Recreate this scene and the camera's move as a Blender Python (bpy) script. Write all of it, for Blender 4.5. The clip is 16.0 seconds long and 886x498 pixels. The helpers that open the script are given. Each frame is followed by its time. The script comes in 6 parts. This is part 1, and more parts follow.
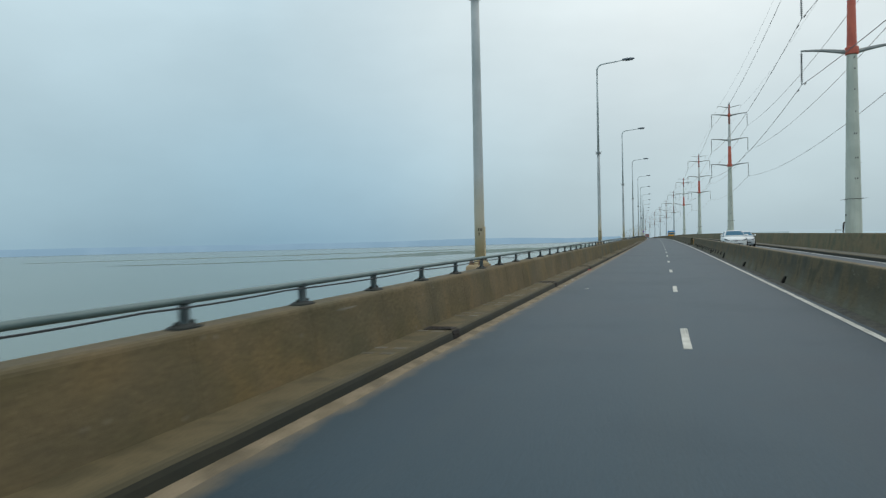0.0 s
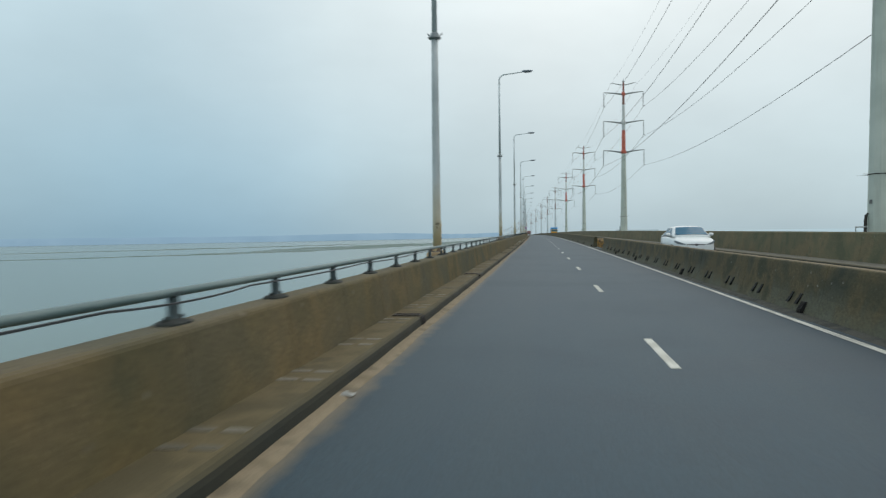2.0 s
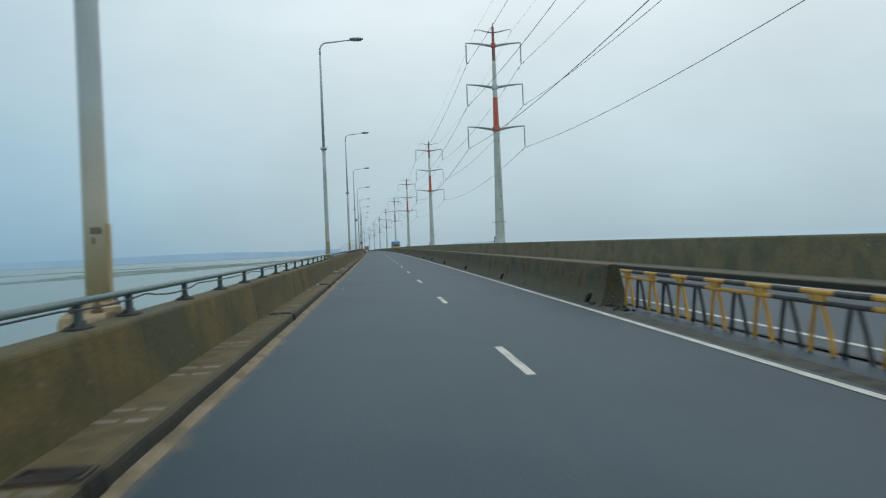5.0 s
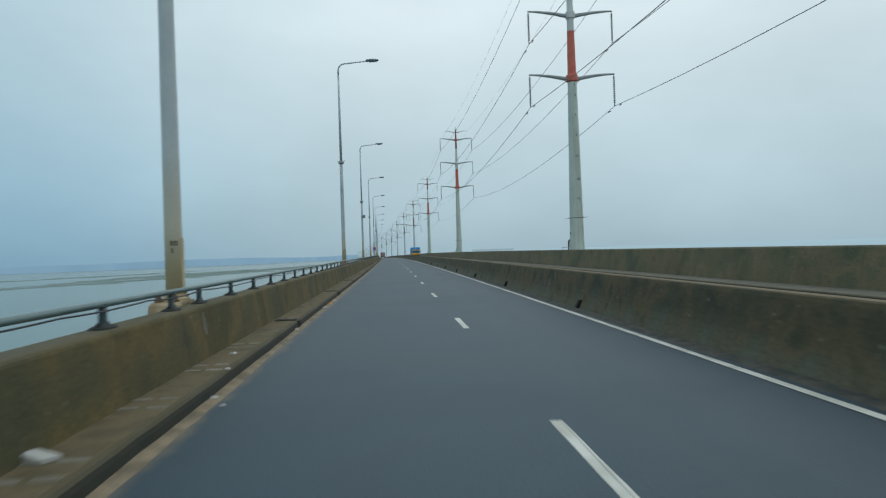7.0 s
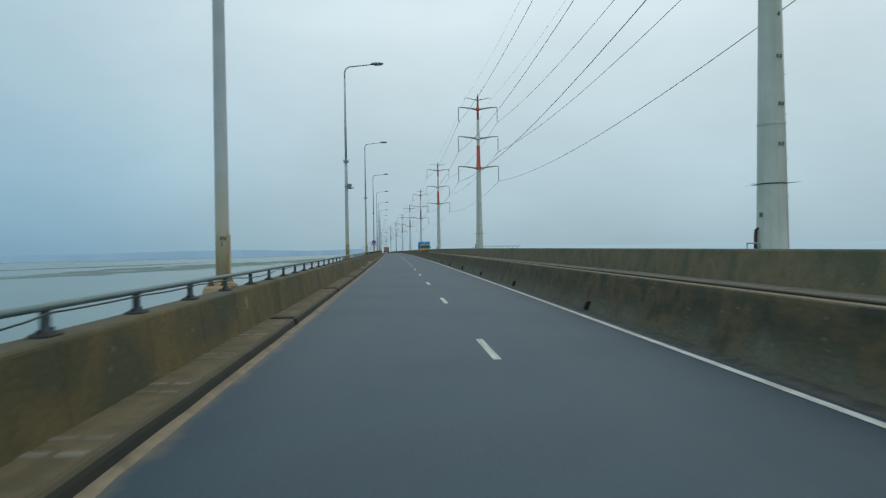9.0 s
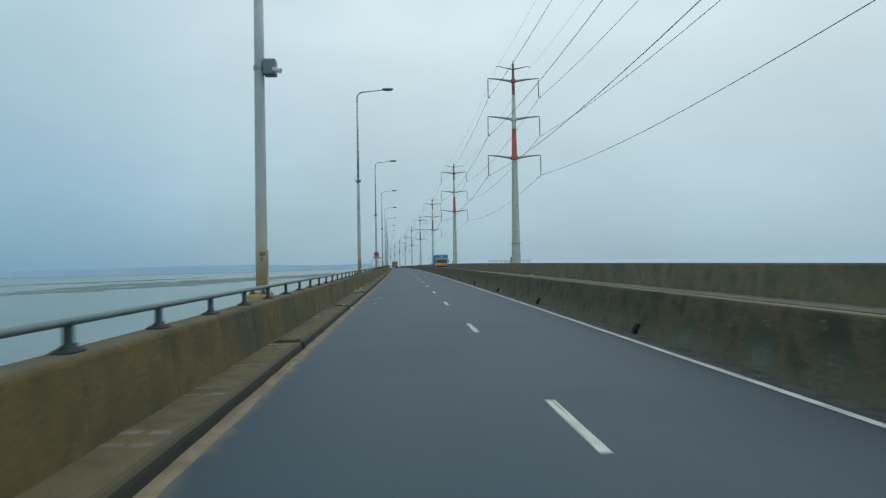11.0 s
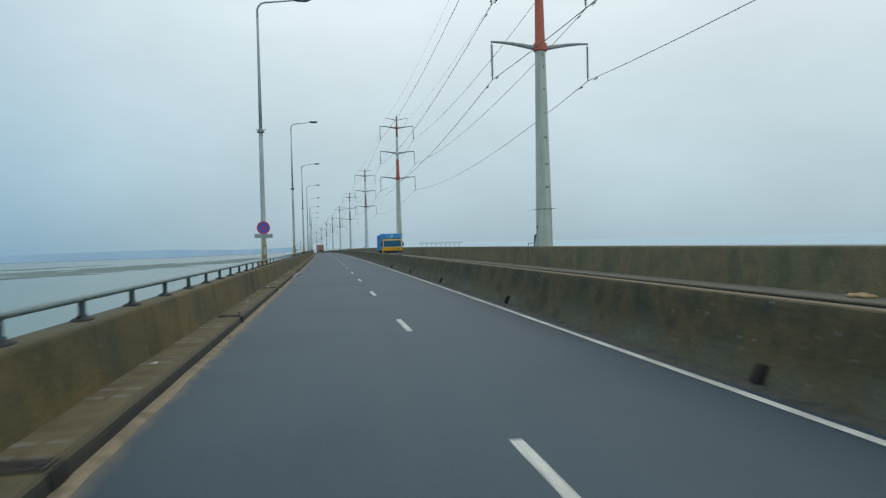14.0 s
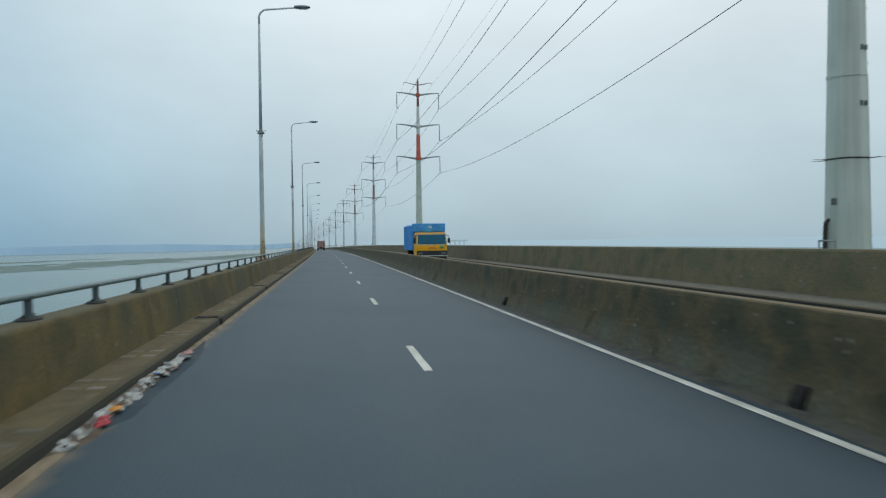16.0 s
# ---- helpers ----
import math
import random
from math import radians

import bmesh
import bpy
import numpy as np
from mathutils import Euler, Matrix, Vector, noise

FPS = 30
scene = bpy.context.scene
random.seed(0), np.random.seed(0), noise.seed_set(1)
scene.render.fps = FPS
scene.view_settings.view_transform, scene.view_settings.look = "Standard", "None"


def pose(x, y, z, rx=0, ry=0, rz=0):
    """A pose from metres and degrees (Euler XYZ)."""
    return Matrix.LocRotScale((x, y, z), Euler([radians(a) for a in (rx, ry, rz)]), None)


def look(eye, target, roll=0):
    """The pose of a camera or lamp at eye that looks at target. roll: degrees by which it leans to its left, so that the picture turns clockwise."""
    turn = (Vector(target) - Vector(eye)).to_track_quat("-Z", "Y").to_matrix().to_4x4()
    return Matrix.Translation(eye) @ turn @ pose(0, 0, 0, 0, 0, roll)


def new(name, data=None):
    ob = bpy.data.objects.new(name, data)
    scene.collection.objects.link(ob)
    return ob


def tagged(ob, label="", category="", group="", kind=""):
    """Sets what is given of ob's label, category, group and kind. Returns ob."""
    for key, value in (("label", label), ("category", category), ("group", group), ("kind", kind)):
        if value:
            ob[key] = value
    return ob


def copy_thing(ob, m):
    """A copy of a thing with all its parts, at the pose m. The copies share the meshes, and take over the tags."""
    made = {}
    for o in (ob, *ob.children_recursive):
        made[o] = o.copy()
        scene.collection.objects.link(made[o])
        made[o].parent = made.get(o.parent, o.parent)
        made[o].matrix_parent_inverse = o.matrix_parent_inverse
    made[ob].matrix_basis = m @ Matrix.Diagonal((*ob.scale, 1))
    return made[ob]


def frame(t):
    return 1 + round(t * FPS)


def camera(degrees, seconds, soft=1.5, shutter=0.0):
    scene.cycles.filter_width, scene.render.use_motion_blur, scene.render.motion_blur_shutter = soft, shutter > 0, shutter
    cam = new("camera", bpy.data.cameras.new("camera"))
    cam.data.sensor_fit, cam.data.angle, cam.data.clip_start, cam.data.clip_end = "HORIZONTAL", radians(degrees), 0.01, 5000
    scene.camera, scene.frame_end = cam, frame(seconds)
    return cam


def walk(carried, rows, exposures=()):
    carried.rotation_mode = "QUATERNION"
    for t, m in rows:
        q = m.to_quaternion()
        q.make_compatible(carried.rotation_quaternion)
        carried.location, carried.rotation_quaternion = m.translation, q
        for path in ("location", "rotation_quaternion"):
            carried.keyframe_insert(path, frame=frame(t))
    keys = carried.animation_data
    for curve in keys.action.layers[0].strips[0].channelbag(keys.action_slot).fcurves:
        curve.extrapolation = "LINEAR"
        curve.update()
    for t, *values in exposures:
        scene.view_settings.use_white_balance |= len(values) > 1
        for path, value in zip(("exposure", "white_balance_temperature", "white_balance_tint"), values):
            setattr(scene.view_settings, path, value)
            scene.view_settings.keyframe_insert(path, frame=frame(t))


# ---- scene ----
# A car drives along a long river bridge under an overcast sky.
# ---- camera and its way ----
cam = camera(65.19, 16.0, soft=1.25, shutter=0.2)
WAY = [
    (0, pose(1.017, 4.085, 1.527, 88.966, 1.242, 17.690)),
    (0.5, pose(0.708, 11.266, 1.531, 89.625, 0.845, 19.064)),
    (1, pose(0.430, 18.426, 1.516, 90.355, 0.514, 18.964)),
    (1.5, pose(0.156, 25.642, 1.430, 89.165, 0.987, 15.978)),
    (2, pose(-0.134, 33.048, 1.464, 88.412, 0.685, 8.258)),
    (2.5, pose(-0.274, 40.341, 1.458, 88.371, 2.144, 3.122)),
    (3, pose(-0.375, 47.913, 1.418, 89.709, 2.195, -1.010)),
    (5.5, pose(-0.509, 85.876, 1.346, 89.262, 2.199, -5.051)),
    (6, pose(-0.507, 93.422, 1.345, 89.228, 1.641, -3.395)),
    (6.5, pose(-0.497, 101.025, 1.328, 89.792, 1.936, -3.350)),
    (7, pose(-0.498, 108.712, 1.310, 89.955, 1.843, -3.575)),
    (7.5, pose(-0.554, 116.380, 1.316, 90.448, 1.252, -3.071)),
    (8, pose(-0.602, 124.026, 1.267, 91.442, 0.504, -3.401)),
    (8.5, pose(-0.716, 131.798, 1.284, 89.385, 1.159, -2.907)),
    (9, pose(-0.796, 139.492, 1.241, 89.594, 0.869, -3.191)),
    (9.5, pose(-0.909, 147.221, 1.193, 90.590, 0.963, -3.481)),
    (12, pose(-1.755, 186.040, 1.078, 90.823, 0.900, -1.915)),
    (12.5, pose(-1.921, 194.073, 1.054, 89.215, 1.499, -4.644)),
    (13, pose(-2.028, 201.382, 0.992, 88.437, 1.320, -5.353)),
    (13.5, pose(-2.028, 209.295, 0.971, 88.342, 1.080, -7.787)),
    (14, pose(-2.051, 217.062, 0.971, 89.240, 1.453, -8.397)),
    (14.5, pose(-2.087, 224.844, 0.854, 90.017, 1.141, -8.526)),
    (15, pose(-2.193, 232.664, 0.878, 88.498, 1.245, -8.188)),
    (15.5, pose(-2.307, 240.454, 0.854, 89.194, 1.014, -7.573)),
    (16, pose(-2.399, 248.122, 0.781, 89.079, 0.673, -8.165)),
]
walk(cam, WAY, [(0.0, 0.16, 6850, 13), (1.0, 0.16, 6750, 12), (2.0, 0.22, 6950, 14), (2.5, 0.22, 6950, 14), (3.0, 0.02, 6600, 11), (5.5, 0.10, 6550, 11), (7.0, 0.02, 6420, 9), (9.0, -0.01, 6380, 9),
                (12.0, -0.06, 6280, 8), (12.5, -0.18, 6330, 9), (13.0, -0.04, 6340, 9), (13.5, 0.06, 6560, 12), (14.0, 0.09, 6560, 12), (14.5, -0.06, 6430, 11), (15.0, 0.06, 6560, 12), (16.0, 0.07, 6560, 12)])

# The bridge runs along y and bends very gently to the left and downwards.
BEND_X, BEND_Z = -8.3e-5, -2.4e-5


def edge(s):
    """The kerb side draws in a little along the way."""
    return 0.0007 * (min(max(s, 137.0), 215.0) - 137.0)


def bend(x, s, z):
    if -2.9 < x < -1.5:
        x += edge(s)
    return Vector((x + BEND_X * s * s / 2, s, z + BEND_Z * s * s / 2))


def at(x, s, z, turn=0.0):
    """The pose of a thing that stands at x across and s along the bridge."""
    yaw = -math.degrees(math.atan(BEND_X * s)) + turn
    return Matrix.Translation(bend(x, s, z)) @ pose(0, 0, 0, 0, 0, yaw)


def laid(x, s, z, turn=0.0):
    """Like at(), but pitched to lie along the deck's own slope."""
    return at(x, s, z, turn) @ pose(0, 0, 0, math.degrees(math.atan(BEND_Z * s)))


# ---- world, sun ----
world = bpy.data.worlds.new("World")
scene.world = world
world.use_nodes = True
wt = world.node_tree
wt.nodes.clear()


def wnode(kind, **kw):
    nd = wt.nodes.new(kind)
    for k, v in kw.items():
        nd.inputs[k].default_value = v
    return nd


def ramp_of(tree, stops, mode="EASE"):
    nd = tree.nodes.new("ShaderNodeValToRGB")
    nd.color_ramp.interpolation = mode
    while len(nd.color_ramp.elements) < len(stops):
        nd.color_ramp.elements.new(0.5)
    for el, (pos, col) in zip(nd.color_ramp.elements, stops):
        el.position, el.color = pos, (*col, 1)
    return nd


sky = wnode("ShaderNodeTexSky")
sky.sky_type, sky.sun_disc = "NISHITA", False
sky.sun_elevation, sky.sun_rotation = radians(52), radians(40)
coords = wnode("ShaderNodeTexCoord")
parts = wnode("ShaderNodeSeparateXYZ")
wt.links.new(coords.outputs["Generated"], parts.inputs[0])
SKY_LOW, SKY_MID, SKY_HIGH, SKY_TOP = (0.330, 0.472, 0.550), (0.455, 0.600, 0.665), (0.670, 0.790, 0.830), (0.80, 0.90, 0.94)
height = ramp_of(wt, [(0.0, SKY_LOW), (0.10, SKY_MID), (0.30, SKY_HIGH), (0.75, SKY_TOP)], "LINEAR")
wt.links.new(parts.outputs["Z"], height.inputs[0])
# deeper blue cloud towards the left bank, paler cloud towards the right
side = ramp_of(wt, [(0.0, (0.76, 0.845, 0.89)), (0.12, (0.735, 0.84, 0.895)), (0.24, (0.700, 0.818, 0.884)), (0.31, (0.790, 0.868, 0.914)), (0.36, (0.895, 0.935, 0.955)), (0.50, (1.05, 1.03, 1.02)), (0.80, (1.03, 1.015, 1.005))], "LINEAR")
span = wnode("ShaderNodeMapRange", **{"From Min": -1.0, "From Max": 1.0, "To Min": 0.0, "To Max": 1.0})
wt.links.new(parts.outputs["X"], span.inputs["Value"])
wt.links.new(span.outputs[0], side.inputs[0])
stretch = wnode("ShaderNodeMapping")
stretch.inputs["Scale"].default_value = (1.0, 1.0, 2.0)
wt.links.new(coords.outputs["Generated"], stretch.inputs[0])
cloud = wnode("ShaderNodeTexNoise", Scale=2.6, Detail=6.0, Roughness=0.52)
wt.links.new(stretch.outputs[0], cloud.inputs["Vector"])
cloud_amount = wnode("ShaderNodeMapRange", **{"From Min": 0.3, "From Max": 0.7, "To Min": 0.92, "To Max": 1.08})
wt.links.new(cloud.outputs["Fac"], cloud_amount.inputs["Value"])
tinted = wnode("ShaderNodeVectorMath")
tinted.operation = "MULTIPLY"
wt.links.new(height.outputs[0], tinted.inputs[0])
wt.links.new(side.outputs[0], tinted.inputs[1])
# a slate-blue bank of cloud lies low over the left shore
low_part = wnode("ShaderNodeMapRange", **{"From Min": 0.02, "From Max": 0.20, "To Min": 1.0, "To Max": 0.0})
wt.links.new(parts.outputs["Z"], low_part.inputs["Value"])
left_part = ramp_of(wt, [(0.08, (0, 0, 0)), (0.28, (1, 1, 1)), (0.45, (0, 0, 0))])
wt.links.new(span.outputs[0], left_part.inputs[0])
both_parts = wnode("ShaderNodeMath")
both_parts.operation = "MULTIPLY"
wt.links.new(low_part.outputs[0], both_parts.inputs[0])
wt.links.new(left_part.outputs[0], both_parts.inputs[1])
slate = wnode("ShaderNodeMix")
slate.data_type, slate.blend_type = "RGBA", "MULTIPLY"
slate.inputs["B"].default_value = (0.85, 0.925, 0.98, 1.0)
wt.links.new(both_parts.outputs[0], slate.inputs["Factor"])
wt.links.new(tinted.outputs[0], slate.inputs["A"])
shade = wnode("ShaderNodeVectorMath")
shade.operation = "SCALE"
wt.links.new(slate.outputs["Result"], shade.inputs[0])
wt.links.new(cloud_amount.outputs[0], shade.inputs["Scale"])
clear = wnode("ShaderNodeVectorMath")
clear.operation = "SCALE"
clear.inputs["Scale"].default_value = 0.08
wt.links.new(sky.outputs[0], clear.inputs[0])
mix_sky = wnode("ShaderNodeMix")
mix_sky.data_type = "RGBA"
mix_sky.inputs["Factor"].default_value = 0.94
wt.links.new(clear.outputs[0], mix_sky.inputs["A"])
wt.links.new(shade.outputs[0], mix_sky.inputs["B"])
back = wnode("ShaderNodeBackground", Strength=1.0)
wt.links.new(mix_sky.outputs["Result"], back.inputs["Color"])
wout = wnode("ShaderNodeOutputWorld")
wt.links.new(back.outputs[0], wout.inputs[0])

sun_data = bpy.data.lights.new("sun", "SUN")
sun_data.energy, sun_data.angle, sun_data.color = 0.35, radians(35), (1.0, 0.97, 0.92)
sun = new("sun", sun_data)
sun.matrix_world = look((60, 60, 110), (0, 0, 0))

# ---- materials ----


def surface(name, colours, scale=1.0, fine=40.0, rough=0.85, metal=0.0, bump=0.15, streak=None, dust=None, foot=None, kerb_dust=None, worn=None, specks=None, vary=0.0,
            spread=(0.35, 0.65), grain=0.12, local=False, spec=0.5, rough_vary=0.12, dust_from=0.25, joint=None, haze_tone=None):
    """A weathered surface: a base in two or three colours by broad noise, fine grain, and streaks or settled dust if given."""
    m = bpy.data.materials.new(name)
    m.use_nodes = True
    t = m.node_tree
    bsdf = t.nodes["Principled BSDF"]
    bsdf.inputs["Metallic"].default_value = metal
    bsdf.inputs["Specular IOR Level"].default_value = spec
    if local:
        src = t.nodes.new("ShaderNodeTexCoord").outputs["Object"]
    else:
        src = t.nodes.new("ShaderNodeNewGeometry").outputs["Position"]
    broad = t.nodes.new("ShaderNodeTexNoise")
    broad.inputs["Scale"].default_value, broad.inputs["Detail"].default_value = scale, 6.0
    t.links.new(src, broad.inputs["Vector"])
    lo, hi = spread
    cols = ramp_of(t, [(lo + (hi - lo) * i / max(1, len(colours) - 1), c) for i, c in enumerate(colours)])
    t.links.new(broad.outputs["Fac"], cols.inputs[0])
    colour = cols.outputs[0]
    small = t.nodes.new("ShaderNodeTexNoise")
    small.inputs["Scale"].default_value, small.inputs["Detail"].default_value = fine, 3.0
    t.links.new(src, small.inputs["Vector"])

    def blend(a, b, factor, how="MIX"):
        nd = t.nodes.new("ShaderNodeMix")
        nd.data_type, nd.blend_type = "RGBA", how
        if isinstance(factor, float):
            nd.inputs["Factor"].default_value = factor
        else:
            t.links.new(factor, nd.inputs["Factor"])
        for sock, v in (("A", a), ("B", b)):
            if isinstance(v, tuple):
                nd.inputs[sock].default_value = (*v, 1)
            else:
                t.links.new(v, nd.inputs[sock])
        return nd.outputs["Result"]

    def ranged(value, a, b, c, d):
        nd = t.nodes.new("ShaderNodeMapRange")
        for k, v in zip(("From Min", "From Max", "To Min", "To Max"), (a, b, c, d)):
            nd.inputs[k].default_value = v
        t.links.new(value, nd.inputs["Value"])
        return nd.outputs[0]

    if streak:
        stretch_map = t.nodes.new("ShaderNodeMapping")
        stretch_map.inputs["Scale"].default_value = streak[1]
        t.links.new(src, stretch_map.inputs[0])
        runs = t.nodes.new("ShaderNodeTexNoise")
        runs.inputs["Scale"].default_value, runs.inputs["Detail"].default_value = 1.0, 5.0
        t.links.new(stretch_map.outputs[0], runs.inputs["Vector"])
        colour = blend(colour, streak[0], ranged(runs.outputs["Fac"], streak[2], streak[2] + 0.16, 0.0, streak[3]))
    if specks:
        dots = t.nodes.new("ShaderNodeTexVoronoi")
        dots.inputs["Scale"].default_value = specks[1]
        t.links.new(src, dots.inputs["Vector"])
        rare = t.nodes.new("ShaderNodeTexNoise")
        rare.inputs["Scale"].default_value, rare.inputs["Detail"].default_value = specks[1] * 0.45, 2.0
        t.links.new(src, rare.inputs["Vector"])
        on = t.nodes.new("ShaderNodeMath")
        on.operation = "MULTIPLY"
        t.links.new(ranged(dots.outputs["Distance"], 0.10, 0.22, 1.0, 0.0), on.inputs[0])
        t.links.new(ranged(rare.outputs["Fac"], 0.56, 0.62, 0.0, 0.8), on.inputs[1])
        colour = blend(colour, specks[0], on.outputs[0])
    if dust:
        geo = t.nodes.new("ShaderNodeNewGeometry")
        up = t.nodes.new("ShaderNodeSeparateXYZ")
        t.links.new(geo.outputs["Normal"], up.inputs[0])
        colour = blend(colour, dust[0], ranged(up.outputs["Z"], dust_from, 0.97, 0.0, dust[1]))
    if haze_tone:
        # hazy look of the first stretch, put into the colour as a paler tone
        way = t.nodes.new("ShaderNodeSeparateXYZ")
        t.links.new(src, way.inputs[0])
        haze_noise = t.nodes.new("ShaderNodeTexNoise")
        haze_noise.inputs["Scale"].default_value, haze_noise.inputs["Detail"].default_value = 0.9, 5.0
        t.links.new(src, haze_noise.inputs["Vector"])
        haze_mix = t.nodes.new("ShaderNodeMath")
        haze_mix.operation = "MULTIPLY"
        t.links.new(ranged(way.outputs["Y"], haze_tone[1], haze_tone[2], haze_tone[3], 0.0), haze_mix.inputs[0])
        t.links.new(ranged(haze_noise.outputs["Fac"], 0.36, 0.60, 0.35, 1.0), haze_mix.inputs[1])
        colour = blend(colour, haze_tone[0], haze_mix.outputs[0])
    if joint:
        # water has run down both ends of each panel
        own = t.nodes.new("ShaderNodeSeparateXYZ")
        t.links.new(t.nodes.new("ShaderNodeTexCoord").outputs["Object"], own.inputs[0])
        fray = t.nodes.new("ShaderNodeMapping")
        fray.inputs["Scale"].default_value = (2.0, 2.0, 0.7)
        t.links.new(src, fray.inputs[0])
        fraying = t.nodes.new("ShaderNodeTexNoise")
        fraying.inputs["Scale"].default_value, fraying.inputs["Detail"].default_value = 2.2, 4.0
        t.links.new(fray.outputs[0], fraying.inputs["Vector"])
        off = t.nodes.new("ShaderNodeMath")
        off.operation = "SUBTRACT"
        off.inputs[1].default_value = joint[1] / 2
        t.links.new(own.outputs["Y"], off.inputs[0])
        away = t.nodes.new("ShaderNodeMath")
        away.operation = "ABSOLUTE"
        t.links.new(off.outputs[0], away.inputs[0])
        frayed = t.nodes.new("ShaderNodeMath")
        frayed.operation = "MULTIPLY_ADD"
        frayed.inputs[1].default_value = 0.55
        t.links.new(fraying.outputs["Fac"], frayed.inputs[0])
        t.links.new(away.outputs[0], frayed.inputs[2])
        end = joint[1] / 2 + 0.275
        near = t.nodes.new("ShaderNodeMath")
        near.operation = "LESS_THAN"
        near.inputs[1].default_value = joint[1]
        t.links.new(away.outputs[0], near.inputs[0])
        ran = t.nodes.new("ShaderNodeMath")
        ran.operation = "MULTIPLY"
        t.links.new(near.outputs[0], ran.inputs[0])
        uneven = t.nodes.new("ShaderNodeMath")
        uneven.operation = "MULTIPLY"
        t.links.new(ranged(frayed.outputs[0], end - 0.34, end + 0.02, 0.0, joint[2]), uneven.inputs[0])
        t.links.new(ranged(t.nodes.new("ShaderNodeObjectInfo").outputs["Random"], 0.0, 1.0, 0.25, 1.0), uneven.inputs[1])
        t.links.new(uneven.outputs[0], ran.inputs[1])
        colour = blend(colour, joint[0], ran.outputs[0])
    if foot:
        up2 = t.nodes.new("ShaderNodeSeparateXYZ")
        t.links.new(src, up2.inputs[0])
        wob = t.nodes.new("ShaderNodeMath")
        wob.operation = "MULTIPLY_ADD"
        wob.inputs[1].default_value = 1.3
        t.links.new(broad.outputs["Fac"], wob.inputs[0])
        if local:
            t.links.new(up2.outputs["Z"], wob.inputs[2])
        else:
            # height over the deck, which sinks gently along the way
            along = t.nodes.new("ShaderNodeMath")
            along.operation = "MULTIPLY"
            t.links.new(up2.outputs["Y"], along.inputs[0])
            t.links.new(up2.outputs["Y"], along.inputs[1])
            over = t.nodes.new("ShaderNodeMath")
            over.operation = "MULTIPLY_ADD"
            over.inputs[1].default_value = -BEND_Z / 2
            t.links.new(along.outputs[0], over.inputs[0])
            t.links.new(up2.outputs["Z"], over.inputs[2])
            t.links.new(over.outputs[0], wob.inputs[2])
        colour = blend(colour, foot[0], ranged(wob.outputs[0], foot[1] + 0.65, foot[2] + 0.65, 1.0, 0.0))
    if kerb_dust:
        spot = t.nodes.new("ShaderNodeSeparateXYZ")
        t.links.new(src, spot.inputs[0])
        yy = t.nodes.new("ShaderNodeMath")
        yy.operation = "MULTIPLY"
        t.links.new(spot.outputs["Y"], yy.inputs[0])
        t.links.new(spot.outputs["Y"], yy.inputs[1])
        across = t.nodes.new("ShaderNodeMath")
        across.operation = "MULTIPLY_ADD"
        across.inputs[1].default_value = -BEND_X / 2
        t.links.new(yy.outputs[0], across.inputs[0])
        t.links.new(spot.outputs["X"], across.inputs[2])
        drawn = t.nodes.new("ShaderNodeMath")
        drawn.operation = "SUBTRACT"
        t.links.new(across.outputs[0], drawn.inputs[0])
        broader = t.nodes.new("ShaderNodeMath")
        t.links.new(ranged(spot.outputs["Y"], 137.0, 215.0, edge(137), edge(215)), broader.inputs[0])
        t.links.new(ranged(spot.outputs["Y"], 50.0, 75.0, 0.09, 0.0), broader.inputs[1])
        t.links.new(broader.outputs[0], drawn.inputs[1])
        patchy = t.nodes.new("ShaderNodeTexNoise")
        patchy.inputs["Scale"].default_value, patchy.inputs["Detail"].default_value = 2.3, 6.0
        t.links.new(src, patchy.inputs["Vector"])
        rim = t.nodes.new("ShaderNodeMath")
        rim.operation = "MULTIPLY_ADD"
        rim.inputs[1].default_value = -0.35
        t.links.new(patchy.outputs["Fac"], rim.inputs[0])
        t.links.new(drawn.outputs[0], rim.inputs[2])
        if worn:
            # traffic has rubbed a paler band along the middle of the carriageway
            ripple = t.nodes.new("ShaderNodeMapping")
            ripple.inputs["Scale"].default_value = (0.5, 0.03, 1.0)
            t.links.new(src, ripple.inputs[0])
            drift = t.nodes.new("ShaderNodeTexNoise")
            drift.inputs["Scale"].default_value, drift.inputs["Detail"].default_value = 1.0, 3.0
            t.links.new(ripple.outputs[0], drift.inputs["Vector"])
            sway = t.nodes.new("ShaderNodeMath")
            sway.operation = "MULTIPLY_ADD"
            sway.inputs[1].default_value = 0.9
            t.links.new(drift.outputs["Fac"], sway.inputs[0])
            t.links.new(across.outputs[0], sway.inputs[2])
            pale_band = t.nodes.new("ShaderNodeMath")
            pale_band.operation = "MULTIPLY"
            t.links.new(ranged(sway.outputs[0], worn[1] - 1.15, worn[1] + 0.85, 0.0, 1.0), pale_band.inputs[0])
            t.links.new(ranged(sway.outputs[0], worn[2], worn[2] + 1.7, 1.0, 0.0), pale_band.inputs[1])
            colour = blend(colour, blend(colour, worn[0], 1.0, "MULTIPLY"), pale_band.outputs[0])
        colour = blend(colour, kerb_dust[0], ranged(rim.outputs[0], kerb_dust[1] - 0.175, kerb_dust[2] - 0.175, 0.85, 0.0))
    grey = t.nodes.new("ShaderNodeCombineColor")
    g = ranged(small.outputs["Fac"], 0.3, 0.7, 1 - grain, 1 + grain)
    for i in range(3):
        t.links.new(g, grey.inputs[i])
    colour = blend(colour, grey.outputs[0], 1.0, "MULTIPLY")
